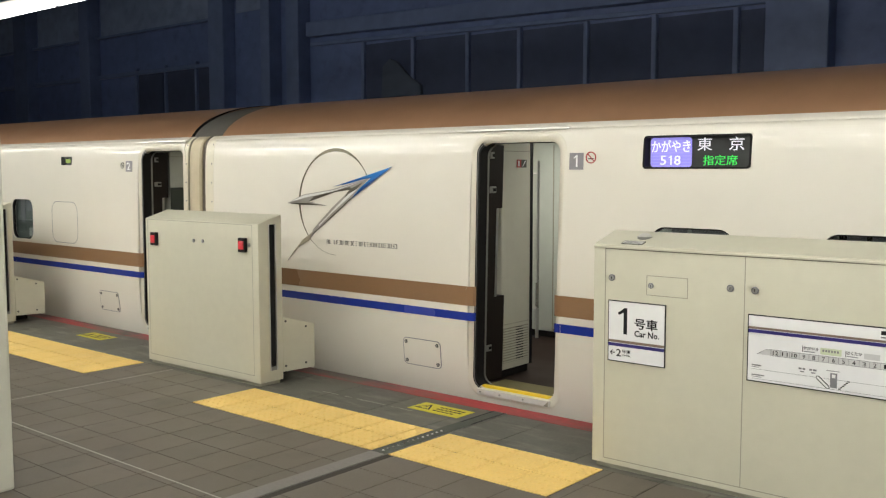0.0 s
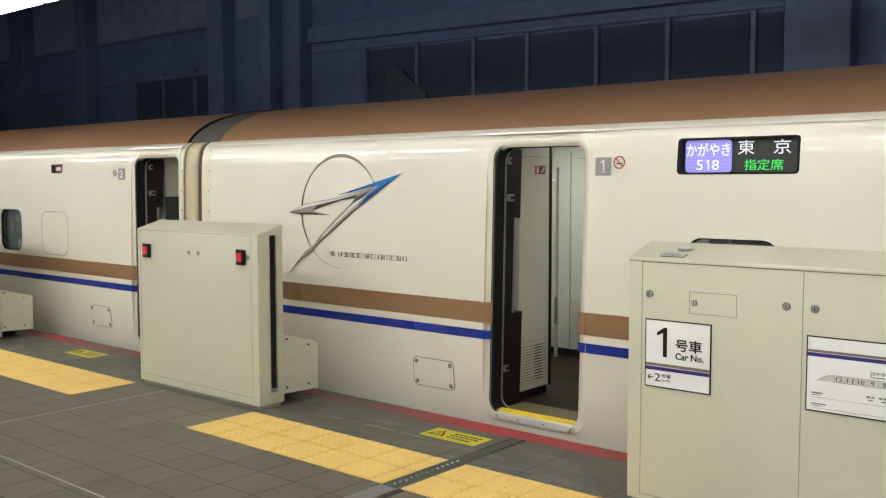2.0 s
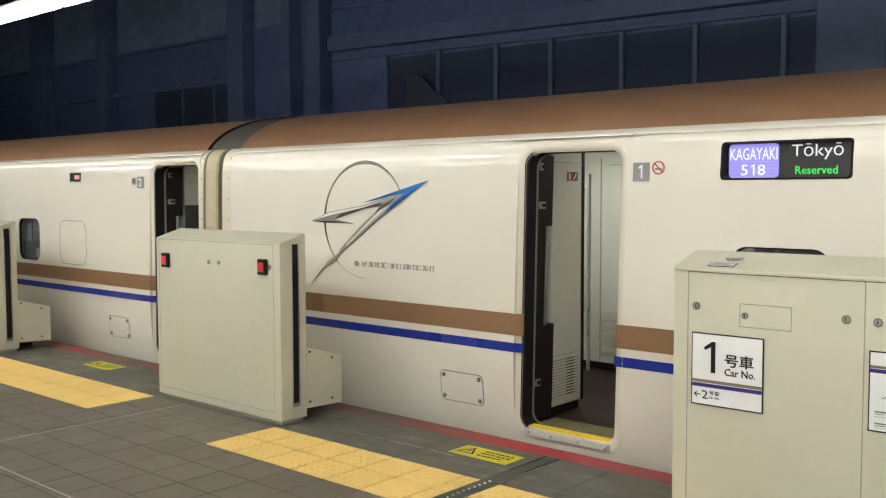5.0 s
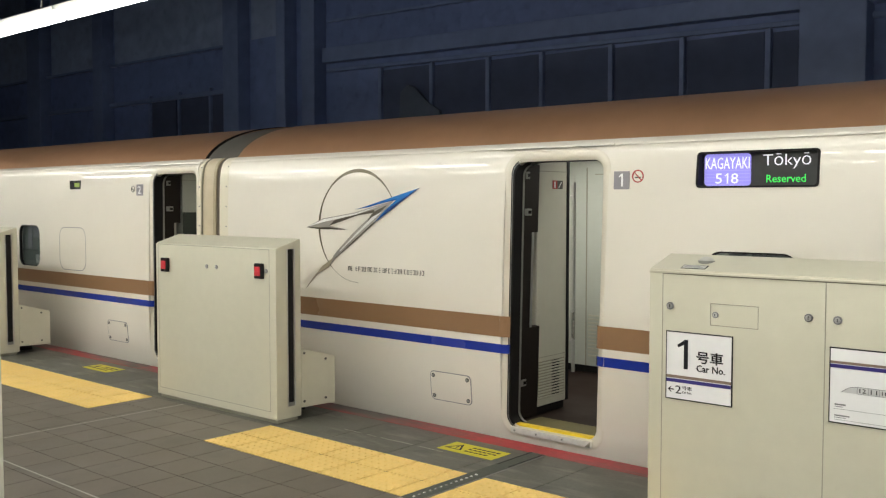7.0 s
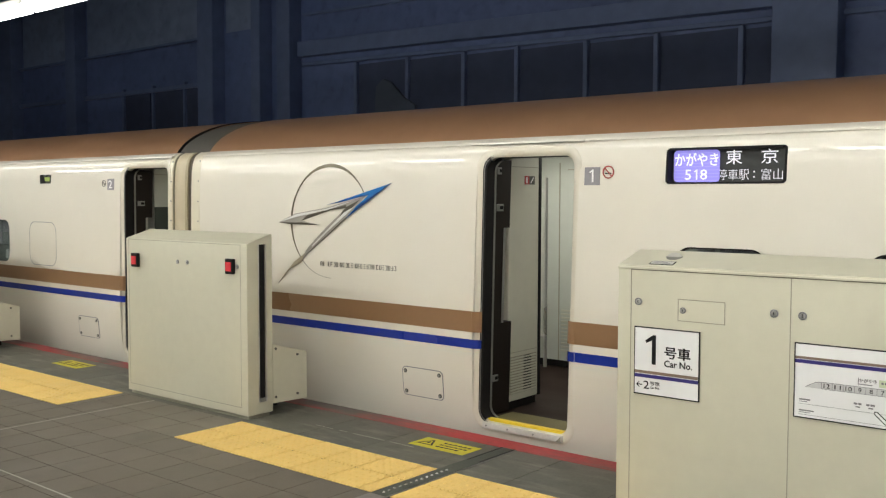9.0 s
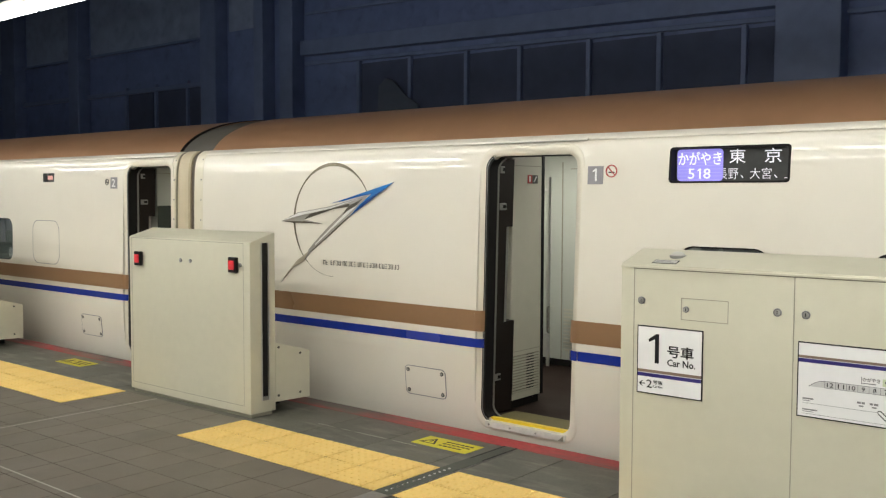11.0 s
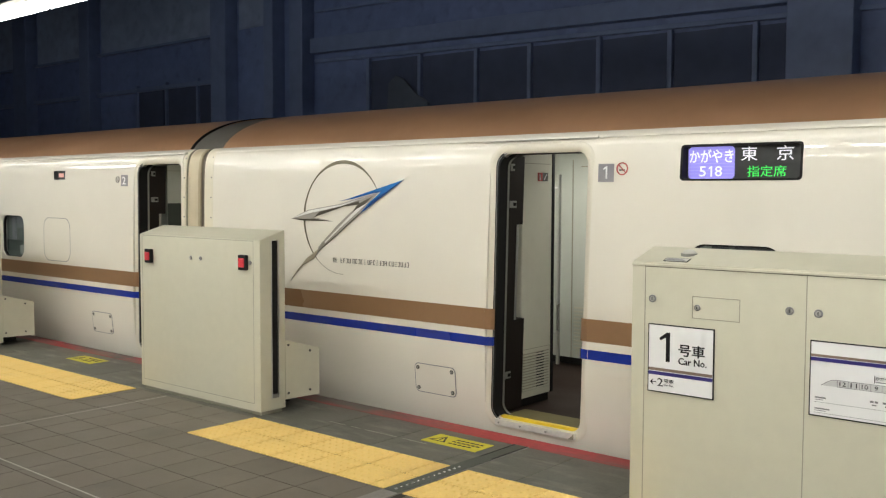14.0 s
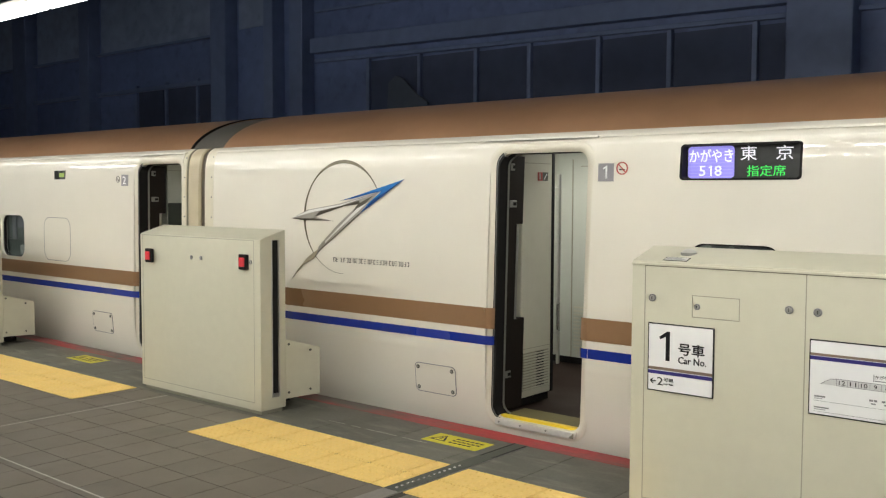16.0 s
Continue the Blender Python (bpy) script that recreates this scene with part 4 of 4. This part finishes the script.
def destination_display():
    """A glowing message board set into the car side; its pages roll and its line of stops glides behind the window."""
    d = empty("destination_display", pose(0, SIDE - 0.02, 0), "lit train destination board, white, green and violet letters", "display")
    part("face", box(-0.225, 0.555, 0.108, 0.116, 1.745, 2.0), M_LEDOFF, d, "dark display face")
    o = [(0.165 + x, 1.873 + z) for x, z in round_rect(0.752, 0.222, 0.025)]
    i = [(0.165 + x, 1.873 + z) for x, z in round_rect(0.725, 0.200, 0.02)]
    rim = ring_xz(o, i, 0.0, 0.10)
    for v in rim.verts:
        v.co.y += side_y(v.co.z) + 0.016 if v.co.y < 0.05 else 0
    part("rim", rim, M_BLACK, d, "black rim")
    field = [(-0.038 + x, 1.872 + z) for x, z in round_rect(0.298, 0.196, 0.025)]
    f = part("violet_field", prism_xz(field, 0.094, 0.099), M_LEDBLUE, d, "glowing violet train-name field")
    part("side_mask", box(-0.215, -0.184, 0.099, 0.1035, 1.745, 2.0), M_LEDOFF, d, "dark margin beside the violet field")
    for k in range(9):
        z = 1.782 + k * 0.021
        part("led_row", box(-0.182, 0.106, 0.0932, 0.0945, z, z + 0.004), M_LEDBLUE2, f)
    for c, xa, xb in (("5", -0.112, -0.070), ("8", -0.012, 0.034)):
        fit_words("train_number", c, xa, xb, 1.788, 1.851, 0.0915, M_LEDWHITE, f, bold=0.0005)
    numeral_one(-0.052, -0.030, 1.788, 1.851, 0.091, M_LEDWHITE, f)
    P = -0.25
    pages = {}
    for key, name, body, x0, x1, z0, z1, y, m, bold in (
        ("ja", "name_letters", "\u304b\u304c\u3084\u304d", -0.178, 0.104, 1.872, 1.954, 0.0915, M_LEDWHITE, 0.0012),
        ("ja", "name_letters", "\u6771", 0.146, 0.246, 1.880, 1.966, 0.1065, M_LEDWHITE, 0.0),
        ("ja", "name_letters", "\u4eac", 0.362, 0.462, 1.880, 1.966, 0.1065, M_LEDWHITE, 0.0),
        ("en", "name_letters", "KAGAYAKI", -0.178, 0.104, 1.877 + P, 1.948 + P, 0.0915, M_LEDWHITE, 0.0002),
        ("en", "name_letters", "T\u014dky\u014d", 0.180, 0.465, 1.872 + P, 1.963 + P, 0.1065, M_LEDWHITE, -0.0006),
        ("class_ja", "class_letters", "\u6307\u5b9a\u5e2d", 0.186, 0.420, 1.785, 1.850, 0.1065, M_LEDGREEN, 0.0),
        ("class_en", "class_letters", "Reserved", 0.202, 0.436, 1.792 + P, 1.838 + P, 0.1065, M_LEDGREEN, 0.0005),
    ):
        pages.setdefault(key, []).append(fit_words(name, body, x0, x1, z0, z1, y, m, d, bold=bold))
    # the stops, word by word on one line, each with its place in the line
    stops = []
    n = 0
    for body in ("\u505c\u8eca\u99c5\uff1a", "\u5bcc\u5c71", "\u3001\u9577\u91ce", "\u3001\u5927\u5bae", "\u3001\u4e0a\u91ce", "\u3001\u6771\u4eac"):
        w = len(body) * 0.067
        comma = body[0] == "\u3001"
        ob = fit_words("stop_letters", body[1:] if comma else body[:3], 0.067 if comma else 0.0, (w if comma else min(w, 0.201)) - 0.006, 1.785, 1.850, 0.1045, M_LEDWHITE, d, bold=-0.0012)
        if comma:
            part("comma", prism_xz([(0.010, 1.806), (0.014, 1.809), (0.027, 1.794), (0.022, 1.790)], 0.1025, 0.1055), M_LEDWHITE, ob)
        elif len(body) == 4:
            for z in (1.797, 1.828):
                part("colon_dot", box(0.222, 0.232, 0.1025, 0.1055, z, z + 0.010), M_LEDWHITE, ob)
        stops.append((ob, n * 0.067, w))
        n += len(body)
    return pages, stops


def small_display(car, xc, zc):
    y = side_y(zc)
    s = part("small_display", box(xc - 0.125, xc + 0.125, y - 0.003, y + 0.03, zc - 0.052, zc + 0.052, 0.004), M_LEDOFF, car, "small dark side display")
    segs = []
    for m, lab in ((M_LEDGREEN2, "glowing green segment"), (M_LEDRED, "glowing amber segment")):
        segs.append(part("lit_segment", box(xc - 0.01, xc + 0.10, y - 0.005, y - 0.002, zc - 0.022, zc + 0.022), m, s, lab))
    return segs


def seam_panel(car, xc, zc, w, h, r):
    o = [(xc + x, zc + z) for x, z in round_rect(w, h, r)]
    i = [(xc + x, zc + z) for x, z in round_rect(w - 0.014, h - 0.014, r - 0.006)]
    bm = ring_xz(o, i, -0.0012, 0.004)
    for v in bm.verts:
        v.co.y += side_y(v.co.z)
    part("access_panel_seam", bm, M_GREYINK, car, "thin rounded outline of an access panel")


emblem(car_a)
car_number(car_a, -0.792, -0.676, 1.758, 1.876, "1", -0.615, 1.842, 0.042, "grey plate with a white car number")
car_number(car_b, -6.587, -6.46, 1.740, 1.858, "2", -6.655, 1.81, 0.034, "grey plate with a white car number", M_DARKINK)
SEGMENTS = small_display(car_b, -7.89, 1.866)
seam_panel(car_b, -7.96, 1.13, 0.61, 0.50, 0.12)
ROLLS = destination_display()


# ---- fittings of the platform gates ----
def sign_frame(gate, x0, x1, z0, z1, name, label, category):
    """A flat framed sign on a gate's front, its own thing."""
    s = empty(name, pose(0, 0, 0), label, category)
    part("backing", box(x0, x1, -0.006, -0.001, z0, z1), M_INK, s, "thin black border")
    part("sheet", box(x0 + 0.006, x1 - 0.006, -0.008, -0.005, z0 + 0.006, z1 - 0.006), M_WHITE, s, "white sheet")
    return s


def car_sign():
    s = sign_frame(gate_near, 0.102, 0.468, 0.647, 1.005, "car_number_sign", "white sign with a large car number and two bands", "sign")
    y = -0.009
    part("brown_band", box(0.108, 0.462, y, -0.0075, 0.760, 0.775), M_SIGNBROWN, s)
    part("purple_band", box(0.108, 0.462, y, -0.0075, 0.738, 0.7565), M_PURPLE, s)
    numeral_one(0.168, 0.228, 0.812, 0.965, y, M_INK, s)
    fit_words("lettering", "\u53f7\u8eca", 0.276, 0.420, 0.850, 0.913, y, M_INK, s, bold=0.0015)
    fit_words("lettering", "Car No.", 0.276, 0.430, 0.806, 0.842, y, M_INK, s, bold=0.0015)
    bm = box(0.122, 0.152, y, -0.0075, 0.697, 0.702)
    for sgn in (-1, 1):
        prism_xz([(0.118, 0.6995), (0.132, 0.6995 + sgn * 0.014), (0.138, 0.6995 + sgn * 0.014), (0.126, 0.6995)][::sgn], y, -0.0075, bm)
    part("arrow", bm, M_INK, s)
    fit_words("lettering", "2", 0.160, 0.192, 0.680, 0.722, y, M_INK, s)
    fit_words("lettering", "\u53f7\u8eca", 0.197, 0.252, 0.701, 0.722, y, M_INK, s)
    fit_words("lettering", "Car No.", 0.197, 0.252, 0.684, 0.695, y, M_INK, s)


def map_sign():
    s = sign_frame(gate_near, 0.940, 2.04, 0.648, 1.003, "train_plan_sign", "white framed plan sign with a train outline and bands", "sign")
    y = -0.009
    part("brown_band", box(0.946, 2.034, y, -0.0075, 0.928, 0.940), M_SIGNBROWN, s)
    part("purple_band", box(0.946, 2.034, y, -0.0075, 0.908, 0.9255), M_PURPLE, s)
    x0, p = 1.068, 0.0485
    part("train_nose", prism_xz([(0.993, 0.797), (x0, 0.797), (x0, 0.828), (1.04, 0.826), (1.015, 0.812)], y, -0.0075), M_MAPGREY, s)
    for k in range(12):
        a = x0 + k * p
        part("train_cell", box(a + 0.001, a + p - 0.002, y, -0.0075, 0.797, 0.828), M_MAPGREY, s)
        n = str(12 - k)
        half = 0.014 if len(n) == 2 else 0.007
        fit_words("cell_number", n, a + p / 2 - half, a + p / 2 + half, 0.803, 0.823, y - 0.001, M_INK, s)
    for k in range(13):
        part("cell_line", box(x0 + k * p - 0.001, x0 + k * p + 0.001, y - 0.0006, -0.0075, 0.797, 0.828), M_GREYINK, s)
    for z in (0.7965, 0.8275):
        part("train_outline", box(x0, x0 + 12 * p, y - 0.0006, -0.0075, z, z + 0.002), M_GREYINK, s)
    part("train_outline", prism_xz([(0.993, 0.797), (1.015, 0.812), (1.04, 0.826), (x0, 0.829), (x0, 0.8265), (1.04, 0.8235), (1.018, 0.811), (0.998, 0.797)], y - 0.0006, -0.0075), M_GREYINK, s)
    for bx, x1, body in ((1.228, 1.312, "\u304b\u304c\u3084\u304d"), (1.439, 1.520, "\u306f\u304f\u305f\u304b")):
        part("service_mark", box(bx, bx + 0.0025, y, -0.0075, 0.836, 0.869), M_INK, s)
        fit_words("service_name", body, bx + 0.006, x1 - 0.004, 0.850, 0.868, y, M_INK, s)
        part("text_bar", box(bx + 0.006, x1 - 0.022, y, -0.0075, 0.839, 0.843), M_GREYINK, s)
    part("seat_field", box(1.318, 1.420, y, -0.0075, 0.836, 0.869), M_MAPGREEN, s, "pale green field")
    for k in range(6):
        part("text_bar", box(1.328 + k * 0.014, 1.337 + k * 0.014, y - 0.0006, -0.0075, 0.850, 0.861), M_GREYINK, s)
    part("seat_field", box(1.526, 1.60, y, -0.0075, 0.838, 0.866), M_MAPGREY, s, "pale grey field")
    for a, b, z0, z1, m in ((0.968, 1.018, 0.734, 0.741, M_GREYINK), (0.968, 1.006, 0.726, 0.729, M_GREYINK), (0.966, 2.02, 0.7158, 0.7172, M_GREYINK),
                            (0.968, 1.036, 0.683, 0.689, M_GREYINK), (0.968, 1.02, 0.675, 0.678, M_GREYINK), (0.966, 2.02, 0.6655, 0.667, M_GREYINK),
                            (1.212, 1.228, 0.746, 0.755, M_GREYINK), (1.232, 1.246, 0.746, 0.755, M_GREYINK), (1.266, 1.280, 0.746, 0.755, M_GREYINK), (1.284, 1.302, 0.746, 0.755, M_GREYINK),
                            (1.220, 1.240, 0.733, 0.739, M_GREYINK), (1.276, 1.296, 0.733, 0.739, M_GREYINK), (1.350, 1.416, 0.757, 0.760, M_GREYINK),
                            (1.60, 1.95, 0.965, 0.985, M_INK), (1.60, 1.85, 0.950, 0.957, M_GREYINK)):
        part("text_bar", box(a, b, y, -0.0075, z0, z1), m, s)
    lift = part("lift_symbol", box(1.370, 1.403, y, -0.0075, 0.674, 0.748), M_GREYINK, s)
    part("lift_mark", box(1.378, 1.395, y - 0.0008, y, 0.724, 0.742), M_WHITE, lift)
    # an escalator drawn as a slanting capsule, and stairs as a stepped line
    def slanted(a, b, half):
        ux, uz = b[0] - a[0], b[1] - a[1]
        n = math.hypot(ux, uz)
        ux, uz = ux / n, uz / n
        return [(a[0] - uz * half, a[1] + ux * half), (a[0] - ux * half, a[1] - uz * half), (a[0] + uz * half, a[1] - ux * half), (b[0] + uz * half, b[1] - ux * half), (b[0] + ux * half, b[1] + uz * half), (b[0] - uz * half, b[1] + ux * half)]
    esc = part("escalator_symbol", prism_xz(slanted((1.308, 0.718), (1.360, 0.673), 0.010), y, -0.0075), M_INK, s)
    part("escalator_inside", prism_xz(slanted((1.308, 0.718), (1.360, 0.673), 0.0055), y - 0.0008, y), M_WHITE, esc)
    bm = bmesh.new()
    for k in range(6):
        box(1.410 + k * 0.0085, 1.421 + k * 0.0085, y, -0.0075, 0.670 + k * 0.0085, 0.676 + k * 0.0085, bm=bm)
    part("stair_symbol", bm, M_INK, s)


def gate_details():
    # middle housing: front panel, locks
    front_panel(gate_mid, 0.035, mid_w - 0.075, 0.085, 1.318)
    for x, z in ((0.738, 1.155), (0.867, 1.156), (1.492, 1.153)):
        keyhole(gate_mid, x, z, 0.016)
    # near housing: panel seams, locks, little hatch, beacon
    for x in (0.075, 0.914, 1.83, 2.75, 3.66):
        part("panel_seam", box(x, x + 0.005, -0.0008, 0.004, 0.06, 1.315), M_SEAM, near_body)
    part("panel_seam", box(0.075, 4.4, -0.0008, 0.004, 0.058, 0.063), M_SEAM, near_body)
    part("panel_seam", box(0.075, 4.4, -0.0010, 0.004, 1.3005, 1.3045), M_DARKSEAM, near_body)
    part("top_lip", box(0.0, 4.4, -0.006, 0.002, 1.3045, 1.317, 0.0025), M_GATE, near_body, "thin bright lip along the top edge")
    for x, z in ((0.122, 1.135), (0.839, 1.129), (0.973, 1.128), (1.77, 1.128), (1.89, 1.128)):
        keyhole(gate_near, x, z, 0.020)
    front_panel(gate_near, 0.343, 0.595, 1.050, 1.164)
    keyhole(gate_near, 0.372, 1.106, 0.016)
    slope = math.degrees(math.atan2(0.064, 0.21))
    lab = part("top_label", box(0, 0.135, 0, 0.05, 0, 0.003), M_INK, gate_near, "black-edged pale label on the sloping top", pose(0.165, 0.022, 1.331, slope, 0, 0))
    part("label_face", box(0.005, 0.130, 0.005, 0.045, 0.002, 0.004), M_CEIL, lab)
    for k in range(2):
        part("text_bar", box(0.015, 0.115 - 0.02 * k, 0.012 + k * 0.016, 0.020 + k * 0.016, 0.0035, 0.0048), M_GREYINK, lab)
    bm = bmesh.new()
    bmesh.ops.create_uvsphere(bm, u_segments=20, v_segments=10, radius=0.038)
    bmesh.ops.delete(bm, geom=[v for v in bm.verts if v.co.z < -0.001], context="VERTS")
    for v in bm.verts:
        v.co.z *= 0.55
    part("beacon", bm, M_BEACON, gate_near, "domed grey plastic beacon", at=pose(0.255, 0.14, 1.370), smooth=50)
    part("beacon_base", rod((0.255, 0.14, 1.35), (0.255, 0.14, 1.371), 0.044, 24), M_ZINC, gate_near)
    front_panel(gate_far, 0.05, far_w - 0.075, 0.085, 1.318)


car_sign()
map_sign()
gate_details()


def floor_sign(x0, x1, y0, y1):
    """A yellow warning sheet stuck to the floor."""
    s = empty("floor_warning_sign", pose(0, 0, 0), "worn yellow warning sheet stuck to the platform floor", "floor sign", "floor warning signs")
    part("sheet", box(x0, x1, y0, y1, 0.0005, 0.0025), M_SIGNYEL, s)
    w, h = x1 - x0, y1 - y0
    cx, cy = x0 + w * 0.21, (y0 + y1) / 2
    bm = bmesh.new()
    r0, r1 = 0.085, 0.056
    for k in range(3):
        a, b = radians(90 + 120 * k), radians(210 + 120 * k)
        q = [(r0 * math.cos(a), r0 * math.sin(a)), (r0 * math.cos(b), r0 * math.sin(b)), (r1 * math.cos(b), r1 * math.sin(b)), (r1 * math.cos(a), r1 * math.sin(a))]
        bm.faces.new([bm.verts.new((cx + px, cy + py - 0.015, 0.004)) for px, py in q])
    box(cx - 0.006, cx + 0.006, cy - 0.02, cy + 0.02, 0.003, 0.0042, bm=bm)
    part("warning_triangle", bm, M_INK, s, "black warning triangle")
    for k in range(3):
        y = y1 - h * (0.28 + 0.22 * k)
        for q in range(6 - (k == 2)):
            a = x0 + w * (0.42 + 0.085 * q)
            part("text_bar", box(a, a + w * 0.065, y - 0.011, y + 0.009, 0.003, 0.0038), M_DARK, s)


floor_sign(-1.755, -1.285, 0.285, 0.495)
floor_sign(-6.55, -6.08, 0.285, 0.495)


# ---- floor pieces ----
def tile_mesh(w, d, material, studs=0, top=0.0, name="tile"):
    g = 0.006 if studs else 0.003
    bm = box(g, w - g, g, d - g, -0.03, top)
    if studs:
        nx = max(1, round(studs * w / 0.3))
        for i in range(nx):
            for j in range(studs):
                x, y = w * (i + 0.5) / nx, d * (j + 0.5) / studs
                bmesh.ops.create_cone(bm, cap_ends=True, segments=8, radius1=0.0115, radius2=0.006, depth=0.005, matrix=Matrix.Translation((x, y, top + 0.0022)))
    return finish(bm, name, material)


def floor_pieces():
    t, X, Y = 0.3, -3.125, -0.645
    tact = tile_mesh(t, t, M_YELLOW, 5, 0.003, "tactile_tile")
    cut_a = tile_mesh(0.117, t, M_YELLOW, 5, 0.003, "tactile_tile")
    runs = [(-4.715 - t * (i + 1), tact) for i in range(11)] + [(X + t * i, tact) for i in range(6)] + [(X + 1.8, cut_a)] + [(-1.075 + 0.295 * i, tact) for i in range(4)]
    for x, me in runs:
        for j in (0, 1):
            part("tactile_tile", me, None, floor_ob, at=pose(x, Y + t * j, 0))
    tile = tile_mesh(t, t, M_TILE)
    rest = bmesh.new()
    n = 0
    J0, J1 = -1.205, -1.08
    for j in range(-2, 22):
        for i in range(-70, 52):
            x, y = X + t * i, Y - t * (j + 1)
            a, b = x + 0.003, x + t - 0.003
            if j < 0:
                for p, q in ((-8.018, -4.712), (X - 0.003, 0.112)):
                    if p < a < q:
                        a = min(q, b)
                    if p < b < q:
                        b = max(p, a)
            if a < J0 < b:
                b = J0
            elif a < J1 < b:
                a = J1
            elif J0 <= a and b <= J1:
                continue
            if b - a > 0.29 and -4.6 < x < -1.2 and -2.6 < y and n < 300:
                part("tile", tile, None, floor_ob, at=pose(x, y, 0))
                n += 1
            elif b - a > 0.01:
                vs = [rest.verts.new((p, q, r)) for r in (-0.03, 0.0) for p, q in ((a, y + 0.003), (b, y + 0.003), (b, y + t - 0.003), (a, y + t - 0.003))]
                for f in ((4, 5, 6, 7), (0, 1, 5, 4), (1, 2, 6, 5), (2, 3, 7, 6), (3, 0, 4, 7)):
                    rest.faces.new([vs[k] for k in f])
    tagged(part("floor_tiles", rest, M_TILE, floor_ob), kind="stuff")
    slab = finish(box(0.003, 0.597, 0.0, EDGE - 0.19 + 0.045 - 0.003, -0.03, 0.0), "edge_slab", M_SLAB)
    for i in range(-24, 13):
        part("edge_slab", slab, None, floor_ob, at=pose(X + 0.6 * i, -0.045, 0))
    # metal expansion joint with studs, and thin pale joints
    joint = part("joint_cover", box(J0, J1, -7.0, EDGE - 0.19, -0.02, 0.0045, 0.002), M_JOINTMETAL, floor_ob, "dull metal expansion joint cover")
    part("stud_plate", box(J0 + 0.004, J1 - 0.004, -0.66, -0.03, 0.0, 0.0054), M_SLOT, joint, "dark plate under the studs")
    for k in range(13):
        y = -0.61 + k * 0.047
        bm = bmesh.new()
        bmesh.ops.create_cone(bm, cap_ends=True, segments=10, radius1=0.010, radius2=0.006, depth=0.006, matrix=Matrix.Translation((-1.143, y, 0.0075)))
        part("stud", bm, M_STEEL, joint)
    slot = part("slot_cover", box(-1.201, -1.084, -0.03, 0.60, 0.0, 0.0062), M_SLOT, joint, "dark green-grey slot cover")
    for x in (-1.195, -1.10):
        part("slot", box(x, x + 0.012, 0.22, 0.60, 0.004, 0.0068), M_BLACK, slot)
    part("joint_line", box(-30, 12, -1.797, -1.785, -0.02, 0.0015), M_PALEJOINT, floor_ob, "thin pale joint strip")
    part("joint_line", box(-4.262, -4.252, -7, -0.05, -0.02, 0.0015), M_PALEJOINT, floor_ob, "thin pale joint strip")
    for xa, xb in ((-2.62, -2.44), (-2.38, -2.29), (-2.24, -1.93), (-1.88, -1.66)):
        part("joint_line", box(xa, xb, 0.2345, 0.2385, -0.02, 0.0010), M_PALEJOINT, floor_ob, "chipped pale joint strip")


def motions():
    """Letter pages slip up and down behind the board's window; the stops glide by at 0.246 m a second."""
    pages, stops = ROLLS
    lit, sunk = pose(0, 0, 0), pose(0, 0.02, 0)
    walk(SEGMENTS[0], [(0, lit), (0.22, lit), (0.28, sunk), (5.27, sunk), (5.33, lit), (10.34, lit), (10.40, sunk), (15.54, sunk), (15.6, lit), (16, lit)])
    walk(SEGMENTS[1], [(0, sunk), (0.22, sunk), (0.28, lit), (5.27, lit), (5.33, sunk), (10.34, sunk), (10.40, lit), (15.54, lit), (15.6, sunk), (16, sunk)])
    home, up, down = pose(0, 0, 0), pose(0, 0, 0.25), pose(0, 0, -0.25)
    low = pose(0, 0, -0.125)
    for ob in pages["ja"]:
        walk(ob, [(0, home), (3.334, home), (3.367, down), (7.334, down), (7.367, home), (16, home)])
    for ob in pages["en"] + pages["class_en"]:
        walk(ob, [(0, home), (3.334, home), (3.367, up), (7.334, up), (7.367, home), (16, home)])
    for ob in pages["class_ja"]:
        walk(ob, [(0, home), (3.334, home), (3.367, low), (13.834, low), (13.867, home), (16, home)])
    for ob, offset, w in stops:
        start, end = 0.58, -0.23 - w
        t0 = 7.42 - (start - 0.485 - offset) / 0.246
        t1 = 7.42 - (end - 0.485 - offset) / 0.246
        steps = [(t0 + (t1 - t0) * k / 24, pose(start + (end - start) * k / 24, 0, 0)) for k in range(25)]
        walk(ob, [(0, pose(start, 0, 0))] + steps + [(16, pose(end, 0, 0))])


floor_pieces()
motions()
